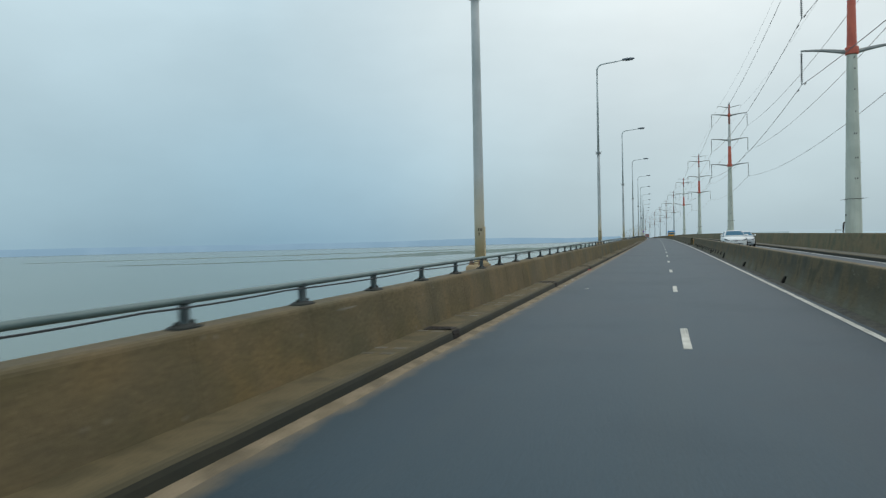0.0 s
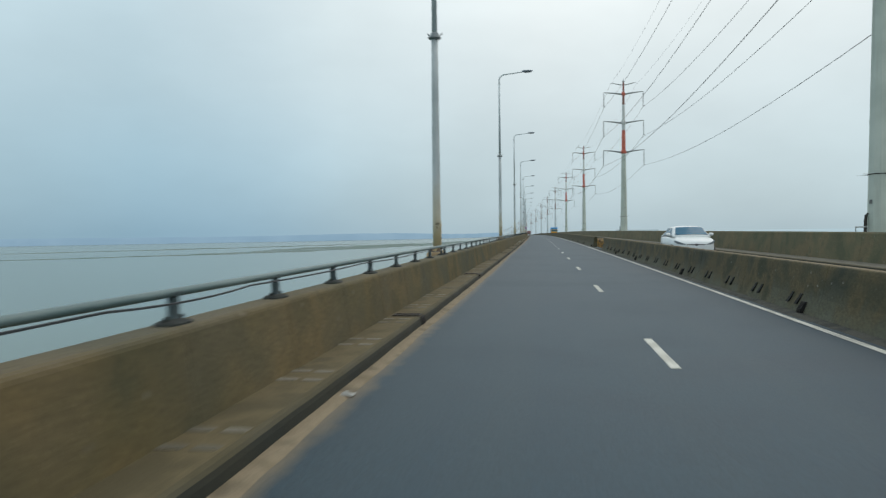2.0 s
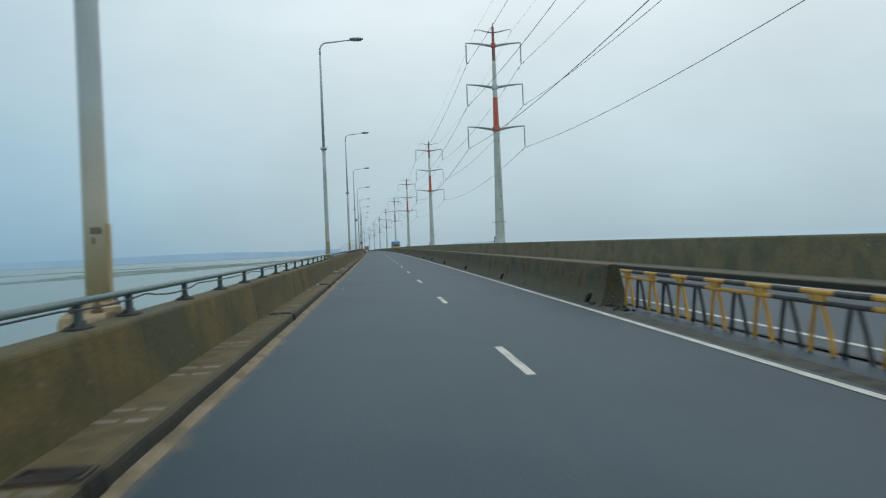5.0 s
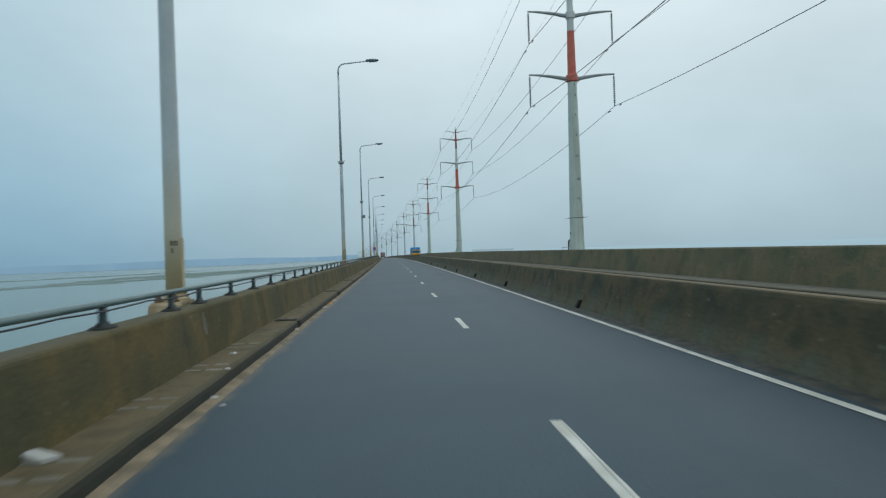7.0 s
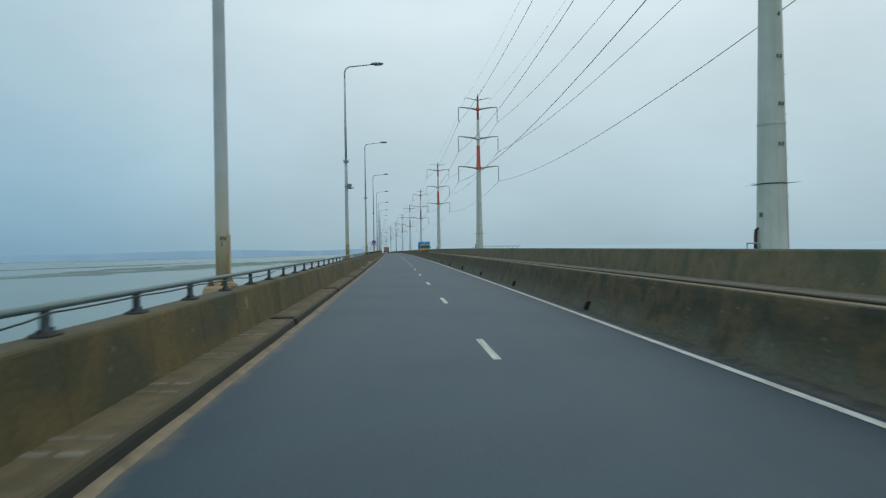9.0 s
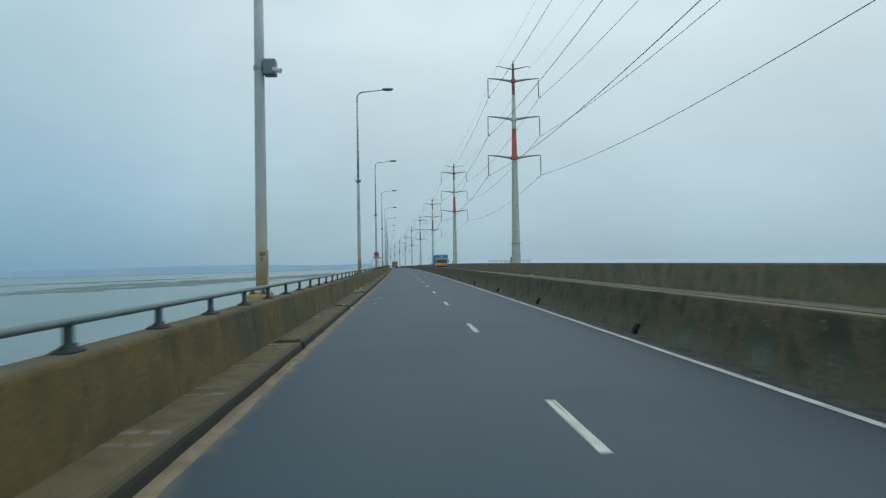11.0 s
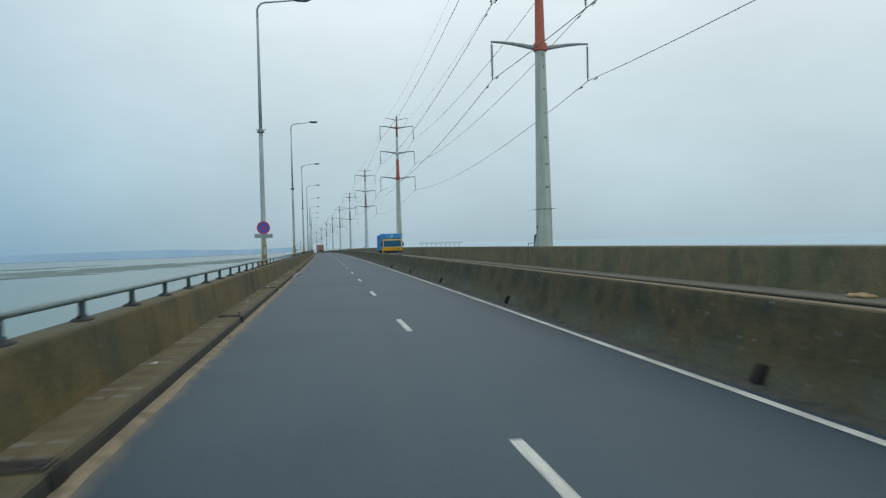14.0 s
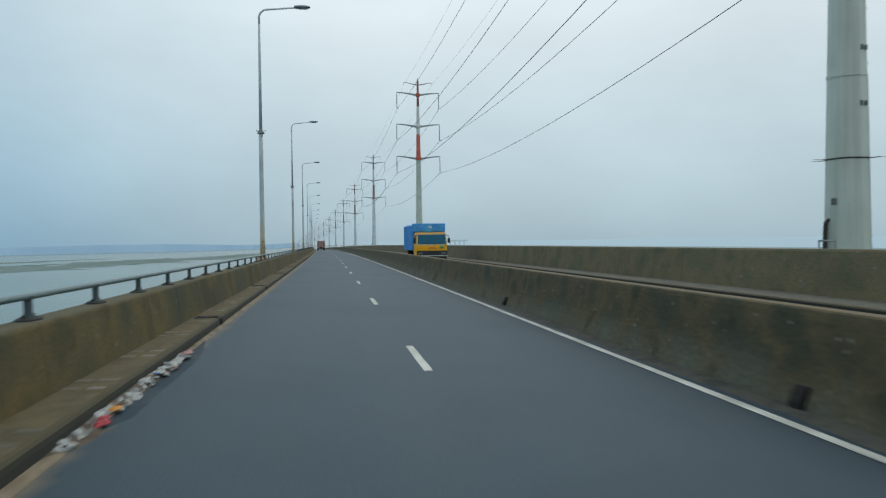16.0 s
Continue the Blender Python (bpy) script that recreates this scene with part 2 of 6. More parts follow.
    if vary:
        info = t.nodes.new("ShaderNodeObjectInfo")
        grey2 = t.nodes.new("ShaderNodeCombineColor")
        v = ranged(info.outputs["Random"], 0.0, 1.0, 1 - vary, 1 + vary)
        for i in range(3):
            t.links.new(v, grey2.inputs[i])
        colour = blend(colour, grey2.outputs[0], 1.0, "MULTIPLY")
    t.links.new(colour, bsdf.inputs["Base Color"])
    t.links.new(ranged(broad.outputs["Fac"], 0.3, 0.7, max(0.02, rough - rough_vary), min(1.0, rough + rough_vary)), bsdf.inputs["Roughness"])
    if bump:
        bp = t.nodes.new("ShaderNodeBump")
        bp.inputs["Strength"].default_value, bp.inputs["Distance"].default_value = bump, 0.01
        t.links.new(small.outputs["Fac"], bp.inputs["Height"])
        t.links.new(bp.outputs[0], bsdf.inputs["Normal"])
    return m


def plain(name, colour, rough=0.5, metal=0.0):
    return surface(name, [tuple(c * 0.88 for c in colour), tuple(min(1, c * 1.08) for c in colour)], scale=3.0, fine=60, rough=rough, metal=metal, bump=0.03, grain=0.05, local=True)


ASPHALT = surface("asphalt", [(0.0100, 0.0315, 0.0482), (0.0140, 0.0392, 0.0575), (0.0114, 0.0348, 0.0522)], scale=0.30, fine=38, rough=0.56, bump=0.35, grain=0.22,
                  streak=((0.0190, 0.0425, 0.0565), (1.6, 0.010, 1.0), 0.46, 0.5), spec=0.42, rough_vary=0.02,
                  kerb_dust=((0.150, 0.122, 0.078), -1.87, -1.70), worn=((1.16, 1.13, 1.10), 0.15, 2.3))
SAND = surface("road sand", [(0.128, 0.103, 0.064), (0.228, 0.182, 0.118), (0.170, 0.136, 0.086)], scale=2.0, fine=70, rough=0.95, bump=0.5, grain=0.22)
GUTTER = surface("gutter dirt", [(0.022, 0.027, 0.024), (0.064, 0.063, 0.050), (0.038, 0.041, 0.035)], scale=2.4, fine=60, rough=0.9, bump=0.4, grain=0.25)
WHITE_LINE = surface("road paint", [(0.44, 0.44, 0.385), (0.60, 0.60, 0.545)], scale=2.2, fine=90, rough=0.7, bump=0.2, grain=0.10,
                     streak=((0.17, 0.18, 0.18), (26.0, 0.55, 1.0), 0.55, 0.65))
PARAPET = surface("stained parapet concrete", [(0.050, 0.049, 0.018), (0.082, 0.068, 0.024), (0.118, 0.086, 0.029), (0.074, 0.064, 0.023)], scale=0.62, fine=26, rough=0.92, bump=0.4, spread=(0.37, 0.63),
                  streak=((0.034, 0.040, 0.020), (0.3, 0.22, 0.7), 0.50, 0.55), dust=((0.104, 0.094, 0.058), 0.6), vary=0.06, grain=0.25, specks=((0.16, 0.15, 0.12), 6.5),
                  joint=((0.030, 0.036, 0.024), 1.945, 0.24), haze_tone=((0.190, 0.138, 0.082), 30.0, 55.0, 0.45))
MEDIAN = surface("stained barrier concrete", [(0.028, 0.030, 0.016), (0.058, 0.053, 0.027), (0.096, 0.075, 0.036), (0.050, 0.050, 0.028)], scale=1.3, fine=24, rough=0.94, bump=0.45, spread=(0.33, 0.67),
                 streak=((0.024, 0.030, 0.018), (0.7, 0.5, 0.9), 0.52, 0.4), dust=((0.165, 0.124, 0.070), 0.85), dust_from=0.75, vary=0.03, grain=0.28, specks=((0.22, 0.22, 0.19), 8.0),
                 foot=((0.092, 0.095, 0.066), -0.08, 0.40))
FAR_PARAPET = surface("mossy parapet concrete", [(0.084, 0.089, 0.048), (0.125, 0.115, 0.064), (0.168, 0.132, 0.074), (0.114, 0.111, 0.066)], scale=0.8, fine=22, rough=0.94, bump=0.4, spread=(0.33, 0.67),
                      streak=((0.050, 0.058, 0.036), (0.5, 0.5, 0.5), 0.54, 0.35), dust=((0.15, 0.142, 0.105), 0.6), dust_from=0.6, vary=0.05, grain=0.24, specks=((0.22, 0.22, 0.19), 4.5))
WALKWAY = surface("dusty walkway concrete", [(0.076, 0.062, 0.028), (0.122, 0.096, 0.047), (0.092, 0.075, 0.036)], scale=1.8, fine=45, rough=0.95, bump=0.3, grain=0.2)
WALKWAY_FAR = surface("grey walkway concrete", [(0.092, 0.088, 0.066), (0.138, 0.130, 0.102), (0.112, 0.106, 0.082)], scale=1.8, fine=45, rough=0.95, bump=0.3, grain=0.2)
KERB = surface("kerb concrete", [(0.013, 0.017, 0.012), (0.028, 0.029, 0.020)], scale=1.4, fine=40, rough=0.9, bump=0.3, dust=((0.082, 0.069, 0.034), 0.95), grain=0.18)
PATCH = surface("pale mortar", [(0.105, 0.097, 0.070), (0.215, 0.200, 0.158)], scale=0.9, fine=60, rough=0.95, bump=0.2)
IRON = surface("rusty cast iron", [(0.022, 0.020, 0.018), (0.050, 0.042, 0.034)], scale=6, fine=60, rough=0.75, bump=0.3)
# near-black colour for the shade inside drain openings and slots
BLACK = surface("black of shaded openings", [(0.006, 0.006, 0.006), (0.014, 0.013, 0.012)], scale=6, fine=40, rough=0.9, bump=0.1)
RAIL_PAINT = surface("grey green rail paint", [(0.084, 0.140, 0.140), (0.140, 0.198, 0.195)], scale=1.5, fine=60, rough=0.45, bump=0.08, metal=0.15, grain=0.08)
POST_PAINT = surface("dark post paint", [(0.030, 0.052, 0.058), (0.060, 0.088, 0.094)], scale=3, fine=60, rough=0.55, bump=0.1, grain=0.1)
POST_BASE = surface("blackened base plate iron", [(0.010, 0.015, 0.014), (0.030, 0.036, 0.032)], scale=6, fine=60, rough=0.8, bump=0.25)
POLE = surface("galvanised pole", [(0.39, 0.465, 0.485), (0.49, 0.565, 0.58)], scale=1.2, fine=50, rough=0.5, metal=0.0, bump=0.05, grain=0.06,
               streak=((0.33, 0.375, 0.385), (5, 5, 0.4), 0.52, 0.6))
# lightened so that far poles and shafts carry the haze in their colour
POLE_HAZED = surface("galvanising paled with haze", [(0.56, 0.63, 0.67), (0.66, 0.73, 0.76)], scale=1.2, fine=50, rough=0.5, bump=0.05, grain=0.05)
POLE_CREAM = surface("dust-stained pole paint", [(0.44, 0.36, 0.21), (0.56, 0.47, 0.30)], scale=1.4, fine=50, rough=0.7, bump=0.08, grain=0.07,
                     streak=((0.30, 0.21, 0.11), (6, 6, 0.5), 0.52, 0.6))
POLE_FOOT = surface("dusty pole", [(0.40, 0.455, 0.47), (0.50, 0.555, 0.565)], scale=1.2, fine=50, rough=0.6, metal=0.1, bump=0.05, grain=0.06, local=True,
                    foot=((0.53, 0.45, 0.28), 1.2, 3.2))
PLINTH = surface("ochre plinth concrete", [(0.32, 0.235, 0.135), (0.44, 0.345, 0.22)], scale=2.5, fine=40, rough=0.9, bump=0.3, streak=((0.20, 0.13, 0.07), (4, 4, 1), 0.54, 0.6))
TOWER_GREY = surface("pale tower steel", [(0.465, 0.520, 0.465), (0.57, 0.62, 0.56)], scale=0.5, fine=40, rough=0.6, bump=0.05, grain=0.05,
                     streak=((0.36, 0.37, 0.32), (2.2, 2.2, 0.12), 0.52, 0.5))
TOWER_RED = surface("red aviation paint", [(0.50, 0.105, 0.070), (0.60, 0.150, 0.100)], scale=0.8, fine=40, rough=0.55, bump=0.04, grain=0.05)
TOWER_CROWN = surface("duller red aviation paint", [(0.33, 0.115, 0.098), (0.41, 0.155, 0.130)], scale=0.8, fine=40, rough=0.6, bump=0.04, grain=0.05)
TOWER_HAZED = surface("red aviation paint greyed with haze", [(0.25, 0.185, 0.175), (0.31, 0.230, 0.215)], scale=0.8, fine=40, rough=0.65, bump=0.04, grain=0.05)
TOWER_WHITE = surface("white aviation paint", [(0.55, 0.57, 0.56), (0.68, 0.69, 0.67)], scale=0.8, fine=40, rough=0.55, bump=0.04, grain=0.05)
TOWER_DARK = surface("faded dark red paint", [(0.20, 0.09, 0.075), (0.30, 0.16, 0.13)], scale=1.2, fine=40, rough=0.6, bump=0.04)
STEEL = surface("dull galvanised steel", [(0.24, 0.27, 0.28), (0.34, 0.37, 0.37)], scale=2, fine=40, rough=0.5, metal=0.35, bump=0.04)
STEEL_DARK = surface("weathered bracket steel", [(0.10, 0.11, 0.11), (0.17, 0.18, 0.17)], scale=4, fine=40, rough=0.7, bump=0.05)
INSULATOR = surface("grey insulator glaze", [(0.10, 0.12, 0.13), (0.17, 0.19, 0.20)], scale=5, fine=40, rough=0.3, bump=0.02)
WIRE = plain("dark conductor", (0.055, 0.060, 0.070), 0.5, 0.3)
CABLE = plain("black cable sheath", (0.03, 0.035, 0.04), 0.6)
CONCRETE = surface("grey bridge concrete", [(0.22, 0.21, 0.18), (0.33, 0.31, 0.27)], scale=0.3, fine=20, rough=0.9, bump=0.2, streak=((0.15, 0.14, 0.11), (0.6, 0.6, 0.08), 0.52, 0.6))
LAMP_GLASS = plain("lamp diffuser", (0.30, 0.33, 0.36), 0.25)
LAMP_HOUSING = plain("lamp housing", (0.17, 0.21, 0.25), 0.5, 0.3)
DARK_MARK = plain("dark stencil paint", (0.07, 0.06, 0.045), 0.8)
RUST = surface("brown rust", [(0.13, 0.075, 0.045), (0.24, 0.155, 0.10)], scale=9, fine=70, rough=0.9, bump=0.3, local=True)
STENCIL = plain("faded stencil paint", (0.13, 0.11, 0.075), 0.8)
NOTICE = plain("weathered notice sheet", (0.46, 0.45, 0.40), 0.8)
WHITE_CARD = plain("white notice sheet", (0.62, 0.62, 0.58), 0.7)


def water_material():
    m = bpy.data.materials.new("silty river water")
    m.use_nodes = True
    t = m.node_tree
    b = t.nodes["Principled BSDF"]
    src = t.nodes.new("ShaderNodeNewGeometry").outputs["Position"]
    broad = t.nodes.new("ShaderNodeTexNoise")
    broad.inputs["Scale"].default_value, broad.inputs["Detail"].default_value = 0.008, 4.0
    t.links.new(src, broad.inputs["Vector"])
    cols = ramp_of(t, [(0.35, (0.092, 0.138, 0.118)), (0.65, (0.118, 0.166, 0.142))])
    t.links.new(broad.outputs["Fac"], cols.inputs[0])
    t.links.new(cols.outputs[0], b.inputs["Base Color"])
    b.inputs["Roughness"].default_value = 0.20
    b.inputs["Specular IOR Level"].default_value = 0.20
    wave = t.nodes.new("ShaderNodeTexNoise")
    wave.inputs["Scale"].default_value, wave.inputs["Detail"].default_value = 0.7, 5.0
    t.links.new(src, wave.inputs["Vector"])
    bp = t.nodes.new("ShaderNodeBump")
    bp.inputs["Strength"].default_value, bp.inputs["Distance"].default_value = 0.18, 0.25
    t.links.new(wave.outputs["Fac"], bp.inputs["Height"])
    t.links.new(bp.outputs[0], b.inputs["Normal"])
    return m


WATER = water_material()
# silt and grass colour lifted towards grey-blue to paint in the haze
SANDBAR = surface("silt and grass paled with haze", [(0.100, 0.158, 0.150), (0.135, 0.182, 0.168), (0.098, 0.160, 0.138)], scale=0.03, fine=0.5, rough=0.9, bump=0.0)


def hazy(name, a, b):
    """Distance seen through haze: the light that the air scatters is put in as glow."""
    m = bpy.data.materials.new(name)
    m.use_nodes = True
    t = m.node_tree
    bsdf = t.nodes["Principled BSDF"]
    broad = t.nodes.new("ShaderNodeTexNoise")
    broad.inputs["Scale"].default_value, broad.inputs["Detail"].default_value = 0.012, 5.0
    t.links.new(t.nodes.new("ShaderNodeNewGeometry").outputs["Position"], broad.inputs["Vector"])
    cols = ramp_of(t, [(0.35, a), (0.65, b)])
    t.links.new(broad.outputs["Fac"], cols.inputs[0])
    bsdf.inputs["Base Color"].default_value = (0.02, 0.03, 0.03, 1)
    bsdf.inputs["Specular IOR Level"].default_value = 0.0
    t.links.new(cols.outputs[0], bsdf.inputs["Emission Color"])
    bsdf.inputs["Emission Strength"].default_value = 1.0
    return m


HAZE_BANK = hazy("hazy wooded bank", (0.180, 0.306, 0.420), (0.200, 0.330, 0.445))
HAZE_BACKDROP = hazy("glowing haze backdrop", (0.338, 0.478, 0.553), (0.346, 0.486, 0.560))
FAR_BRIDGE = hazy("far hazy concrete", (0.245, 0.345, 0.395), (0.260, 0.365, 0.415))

# ---- mesh helpers ----


def mesh_object(name, bm, material, smooth=False):
    me = bpy.data.meshes.new(name)
    bmesh.ops.recalc_face_normals(bm, faces=bm.faces)
    bm.to_mesh(me)
    bm.free()
    if smooth:
        me.shade_smooth()
    for mt in (material if isinstance(material, (list, tuple)) else [material]):
        me.materials.append(mt)
    return new(name, me)


def part(name, bm, material, parent, label="", smooth=False):
    ob = mesh_object(name, bm, material, smooth)
    ob.parent = parent
    if label:
        tagged(ob, label=label)
    return ob


def shared(name, me, parent, m):
    """Another object on a mesh that exists already."""
    ob = new(name, me)
    ob.parent = parent
    ob.matrix_basis = m
    return ob


def holder(name, m=None, **tags):
    ob = new(name)
    ob.empty_display_size = 0.2
    if m is not None:
        ob.matrix_basis = m
    return tagged(ob, **tags)


def box(bm, x0, x1, y0, y1, z0, z1, cut=0.0):
    """A box, with bevelled edges when cut is given."""
    res = bmesh.ops.create_cube(bm, size=1)
    for v in res["verts"]:
        v.co = Vector(((x0 + x1) / 2 + v.co.x * (x1 - x0), (y0 + y1) / 2 + v.co.y * (y1 - y0), (z0 + z1) / 2 + v.co.z * (z1 - z0)))
    if cut:
        edges = list({e for v in res["verts"] for e in v.link_edges})
        bmesh.ops.bevel(bm, geom=edges, offset=cut, segments=2, affect="EDGES", profile=0.6)
    return bm


def loft(bm, rings, closed=True, caps=True):
    """Joins rings of points of equal length with faces."""
    made = [[bm.verts.new(p) for p in ring] for ring in rings]
    k = len(made[0])
    for a, b in zip(made, made[1:]):
        for i in range(k if closed else k - 1):
            j = (i + 1) % k
            bm.faces.new((a[i], a[j], b[j], b[i]))
    if caps and closed:
        bm.faces.new(made[0][::-1])
        bm.faces.new(made[-1])
    return made


def tube(bm, points, radii, n=8, caps=True):
    """A round bar along points; radii is a number or one a point."""
    pts = [Vector(q) for q in points]
    if not isinstance(radii, (list, tuple)):
        radii = [radii] * len(pts)
    rings = []
    for i, q in enumerate(pts):
        d = (pts[min(i + 1, len(pts) - 1)] - pts[max(i - 1, 0)]).normalized()
        ref = Vector((0, 0, 1)) if abs(d.z) < 0.9 else Vector((0, 1, 0))
        u = d.cross(ref).normalized()
        w = u.cross(d)
        rings.append([q + (u * math.cos(2 * math.pi * (j + 0.5) / n) + w * math.sin(2 * math.pi * (j + 0.5) / n)) * radii[i] for j in range(n)])
    return loft(bm, rings, True, caps)


def lathe(bm, profile, n=12, x=0.0, y=0.0):
    """A turned shape round the vertical through (x, y): profile of (radius, height)."""
    return loft(bm, [[Vector((x + r * math.cos(2 * math.pi * j / n), y + r * math.sin(2 * math.pi * j / n), z)) for j in range(n)] for r, z in profile])


def sweep(bm, profile, stations, closed=True):
    """A profile of (x, z) points carried along the bridge."""
    return loft(bm, [[bend(x, s, z) for x, z in profile] for s in stations], closed, closed)


def steps(a, b, d):
    k = max(1, round((b - a) / d))
    return [a + (b - a) * i / k for i in range(k + 1)]


S0, S1 = -34.0, 1750.0
LONG = steps(S0, 340, 11) + steps(340, S1, 30)[1:]

# ---- water, banks, sky line ----
bm = bmesh.new()
bmesh.ops.create_grid(bm, x_segments=24, y_segments=24, size=4600)
WATER_Z = -13.5


def level(x, y):
    """Height of the river's surface: tilted against the bridge to fit the camera's view."""
    return WATER_Z - 0.0048 * y + 0.0025 * x


for v in bm.verts:
    v.co.z = level(v.co.x, v.co.y)
river = mesh_object("water", bm, WATER)
tagged(river, label="wide calm silty grey-brown river under overcast sky", category="river", kind="structure")


def sandbar(points, seed):
    """A low flat bank of silt along points of (x, y, half width), with an uneven shore."""
    bmw = bmesh.new()
    rings = []
    for (x0, y0, w0), (x1, y1, w1) in zip(points, points[1:]):
        d = Vector((x1 - x0, y1 - y0, 0))
        side_way = Vector((-d.y, d.x, 0)).normalized()
        k = max(3, int(d.length / 5))
        for i in range(k):
            f = i / k
            c = Vector((x0, y0, 0)).lerp(Vector((x1, y1, 0)), f)
            w = 1.75 * (w0 + (w1 - w0) * f)
            a = w * (0.55 + 0.95 * noise.noise(Vector((c.x * 0.03, c.y * 0.03, seed))) + 0.6 * noise.noise(Vector((c.x * 0.13, c.y * 0.13, seed))))
            b = w * (0.55 + 0.95 * noise.noise(Vector((c.x * 0.03, c.y * 0.03, seed + 9))) + 0.6 * noise.noise(Vector((c.x * 0.13, c.y * 0.13, seed + 9))))
            up = 0.12 + 0.25 * max(0.0, 0.5 + noise.noise(Vector((c.x * 0.05, c.y * 0.05, seed + 4))))
            if a + b < 0.5:
                a = b = 0.25
            ring = [(c - side_way * a, -0.1), (c - side_way * a * 0.8, up), (c + side_way * b * 0.8, up), (c + side_way * b, -0.1)]
            rings.append([Vector((q.x, q.y, level(q.x, q.y) + dz)) for q, dz in ring])
    loft(bmw, rings, False, False)
    ob = mesh_object("sandbar", bmw, SANDBAR)
    return tagged(ob, label="low dark strip of grass and wet silt in the river, haze in its colour", category="sandbar", group="sandbars in the river", kind="stuff")


sandbar([(-430, 455, 2), (-364, 482, 6), (-310, 547, 9), (-255, 607, 14), (-222, 690, 24), (-212, 780, 30), (-195, 880, 36), (-165, 1000, 34), (-140, 1150, 30), (-130, 1350, 10)], 1)
sandbar([(-300, 590, 2), (-268, 660, 9), (-270, 740, 14), (-255, 850, 20), (-225, 960, 20), (-200, 1100, 6)], 2)
sandbar([(-640, 560, 2), (-520, 690, 12), (-400, 860, 22), (-330, 980, 22), (-280, 1130, 5)], 3)

def far_bank(name, points, depth, low, high, seed, label, material):
    """An uneven crown line along points, for the far wooded shore and the haze backdrop."""
    rng = random.Random(seed)
    bmw = bmesh.new()
    rings = []
    for (x0, y0), (x1, y1) in zip(points, points[1:]):
        k = max(2, int(math.hypot(x1 - x0, y1 - y0) / 22))
        for i in range(k):
            f = i / k
            x, y = x0 + (x1 - x0) * f, y0 + (y1 - y0) * f
            swell = 0.5 + 0.5 * noise.noise(Vector((x * 0.0028, y * 0.0028, seed)))
            h = low + (high - low) * swell + rng.uniform(-1.0, 1.3) * (high - low) / 26
            d = Vector((x, y, 0)).normalized()
            foot = level(x, y)
            rings.append([Vector((x, y, foot - 0.5)), Vector((x, y, foot + h * 0.75)), Vector((x, y, foot + h)) + d * depth * 0.3, Vector((x, y, foot + h * 0.6)) + d * depth])
    loft(bmw, rings, False, False)
    return tagged(mesh_object(name, bmw, material, True), label=label, category="far shore", kind="structure")


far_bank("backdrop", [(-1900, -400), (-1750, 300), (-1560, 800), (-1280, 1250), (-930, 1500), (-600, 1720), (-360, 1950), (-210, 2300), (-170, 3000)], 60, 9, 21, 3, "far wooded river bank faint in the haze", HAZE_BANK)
# added low backdrop in the sky's colour, hides the bright far water
far_bank("backdrop", [(110, 4200), (330, 3000), (520, 2000), (600, 1200), (620, 600), (620, -500)], 300, 12.6, 13.8, 9, "low haze-coloured backdrop added to hide the far water", HAZE_BACKDROP)


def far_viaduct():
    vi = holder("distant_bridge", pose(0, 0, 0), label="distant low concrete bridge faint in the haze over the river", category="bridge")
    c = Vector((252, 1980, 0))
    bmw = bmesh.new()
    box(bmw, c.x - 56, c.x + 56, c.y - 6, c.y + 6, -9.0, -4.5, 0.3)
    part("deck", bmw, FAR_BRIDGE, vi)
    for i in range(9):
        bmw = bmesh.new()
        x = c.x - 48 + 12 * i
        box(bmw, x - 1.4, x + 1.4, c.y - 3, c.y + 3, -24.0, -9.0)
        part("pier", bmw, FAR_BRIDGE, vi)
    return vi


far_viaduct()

# ---- bridge deck ----
X_KERB, X_WALK, X_MED0, X_MED1, X_KERB_R, X_WALK_R = -1.932, -2.455, 4.21, 4.82, 10.25, 11.50
bm = bmesh.new()
cross = [-2.01, -1.2, -0.2, 0.8, 1.8, 2.8, 3.8, 4.6, 5.6, 6.6, 7.6, 8.6, 9.6, 10.27]
sweep(bm, [(x, 0.0) for x in cross], LONG, closed=False)
road = mesh_object("road", bm, ASPHALT)
tagged(road, label="smooth dark grey asphalt carriageway on a long bridge", category="road", kind="structure")
bm = bmesh.new()
sweep(bm, [(-3.42, -0.25), (-3.42, -0.03), (11.9, -0.03), (11.9, -0.25), (8.6, -0.6), (8.2, -3.4), (0.9, -3.4), (0.5, -0.6)], LONG)
tagged(mesh_object("bridge_deck", bm, CONCRETE), label="concrete box girder deck carrying the road", category="bridge", kind="structure")


def ragged_strip(name, x0, x1, wob, seed, material, label, z=0.005, stations=None, wide=None):
    rng = random.Random(seed)
    bmw = bmesh.new()
    rings = []
    for s in stations or steps(S0, 330, 0.35) + steps(330, 1000, 5)[1:]:
        e = x1 + wob * (noise.noise(Vector((s * 0.45, seed, 0))) + 0.5 * noise.noise(Vector((s * 1.7, seed, 3)))) + rng.uniform(-0.012, 0.012)
        e += 0.045 * noise.noise(Vector((s * 0.06, seed, 7))) + (wide(s) if wide else 0.0)
        rings.append([bend(x0, s, z + 0.018), bend((x0 + e) / 2, s, z + 0.010), bend(e, s, -0.004)])
    loft(bmw, rings, False, False)
    return tagged(mesh_object(name, bmw, material), label=label, category="road dirt", kind="structure")


ragged_strip("sand_drift", X_KERB - 0.005, -1.80, 0.020, 5, SAND, "drift of pale brown sand along the kerb",
             wide=lambda s: 0.04 * min(max((72 - s) / 20, 0), 1))
ragged_strip("sand_drift", X_MED0 + 0.03, 3.99, 0.06, 8, GUTTER, "dark dirt in the gutter beside the barrier")
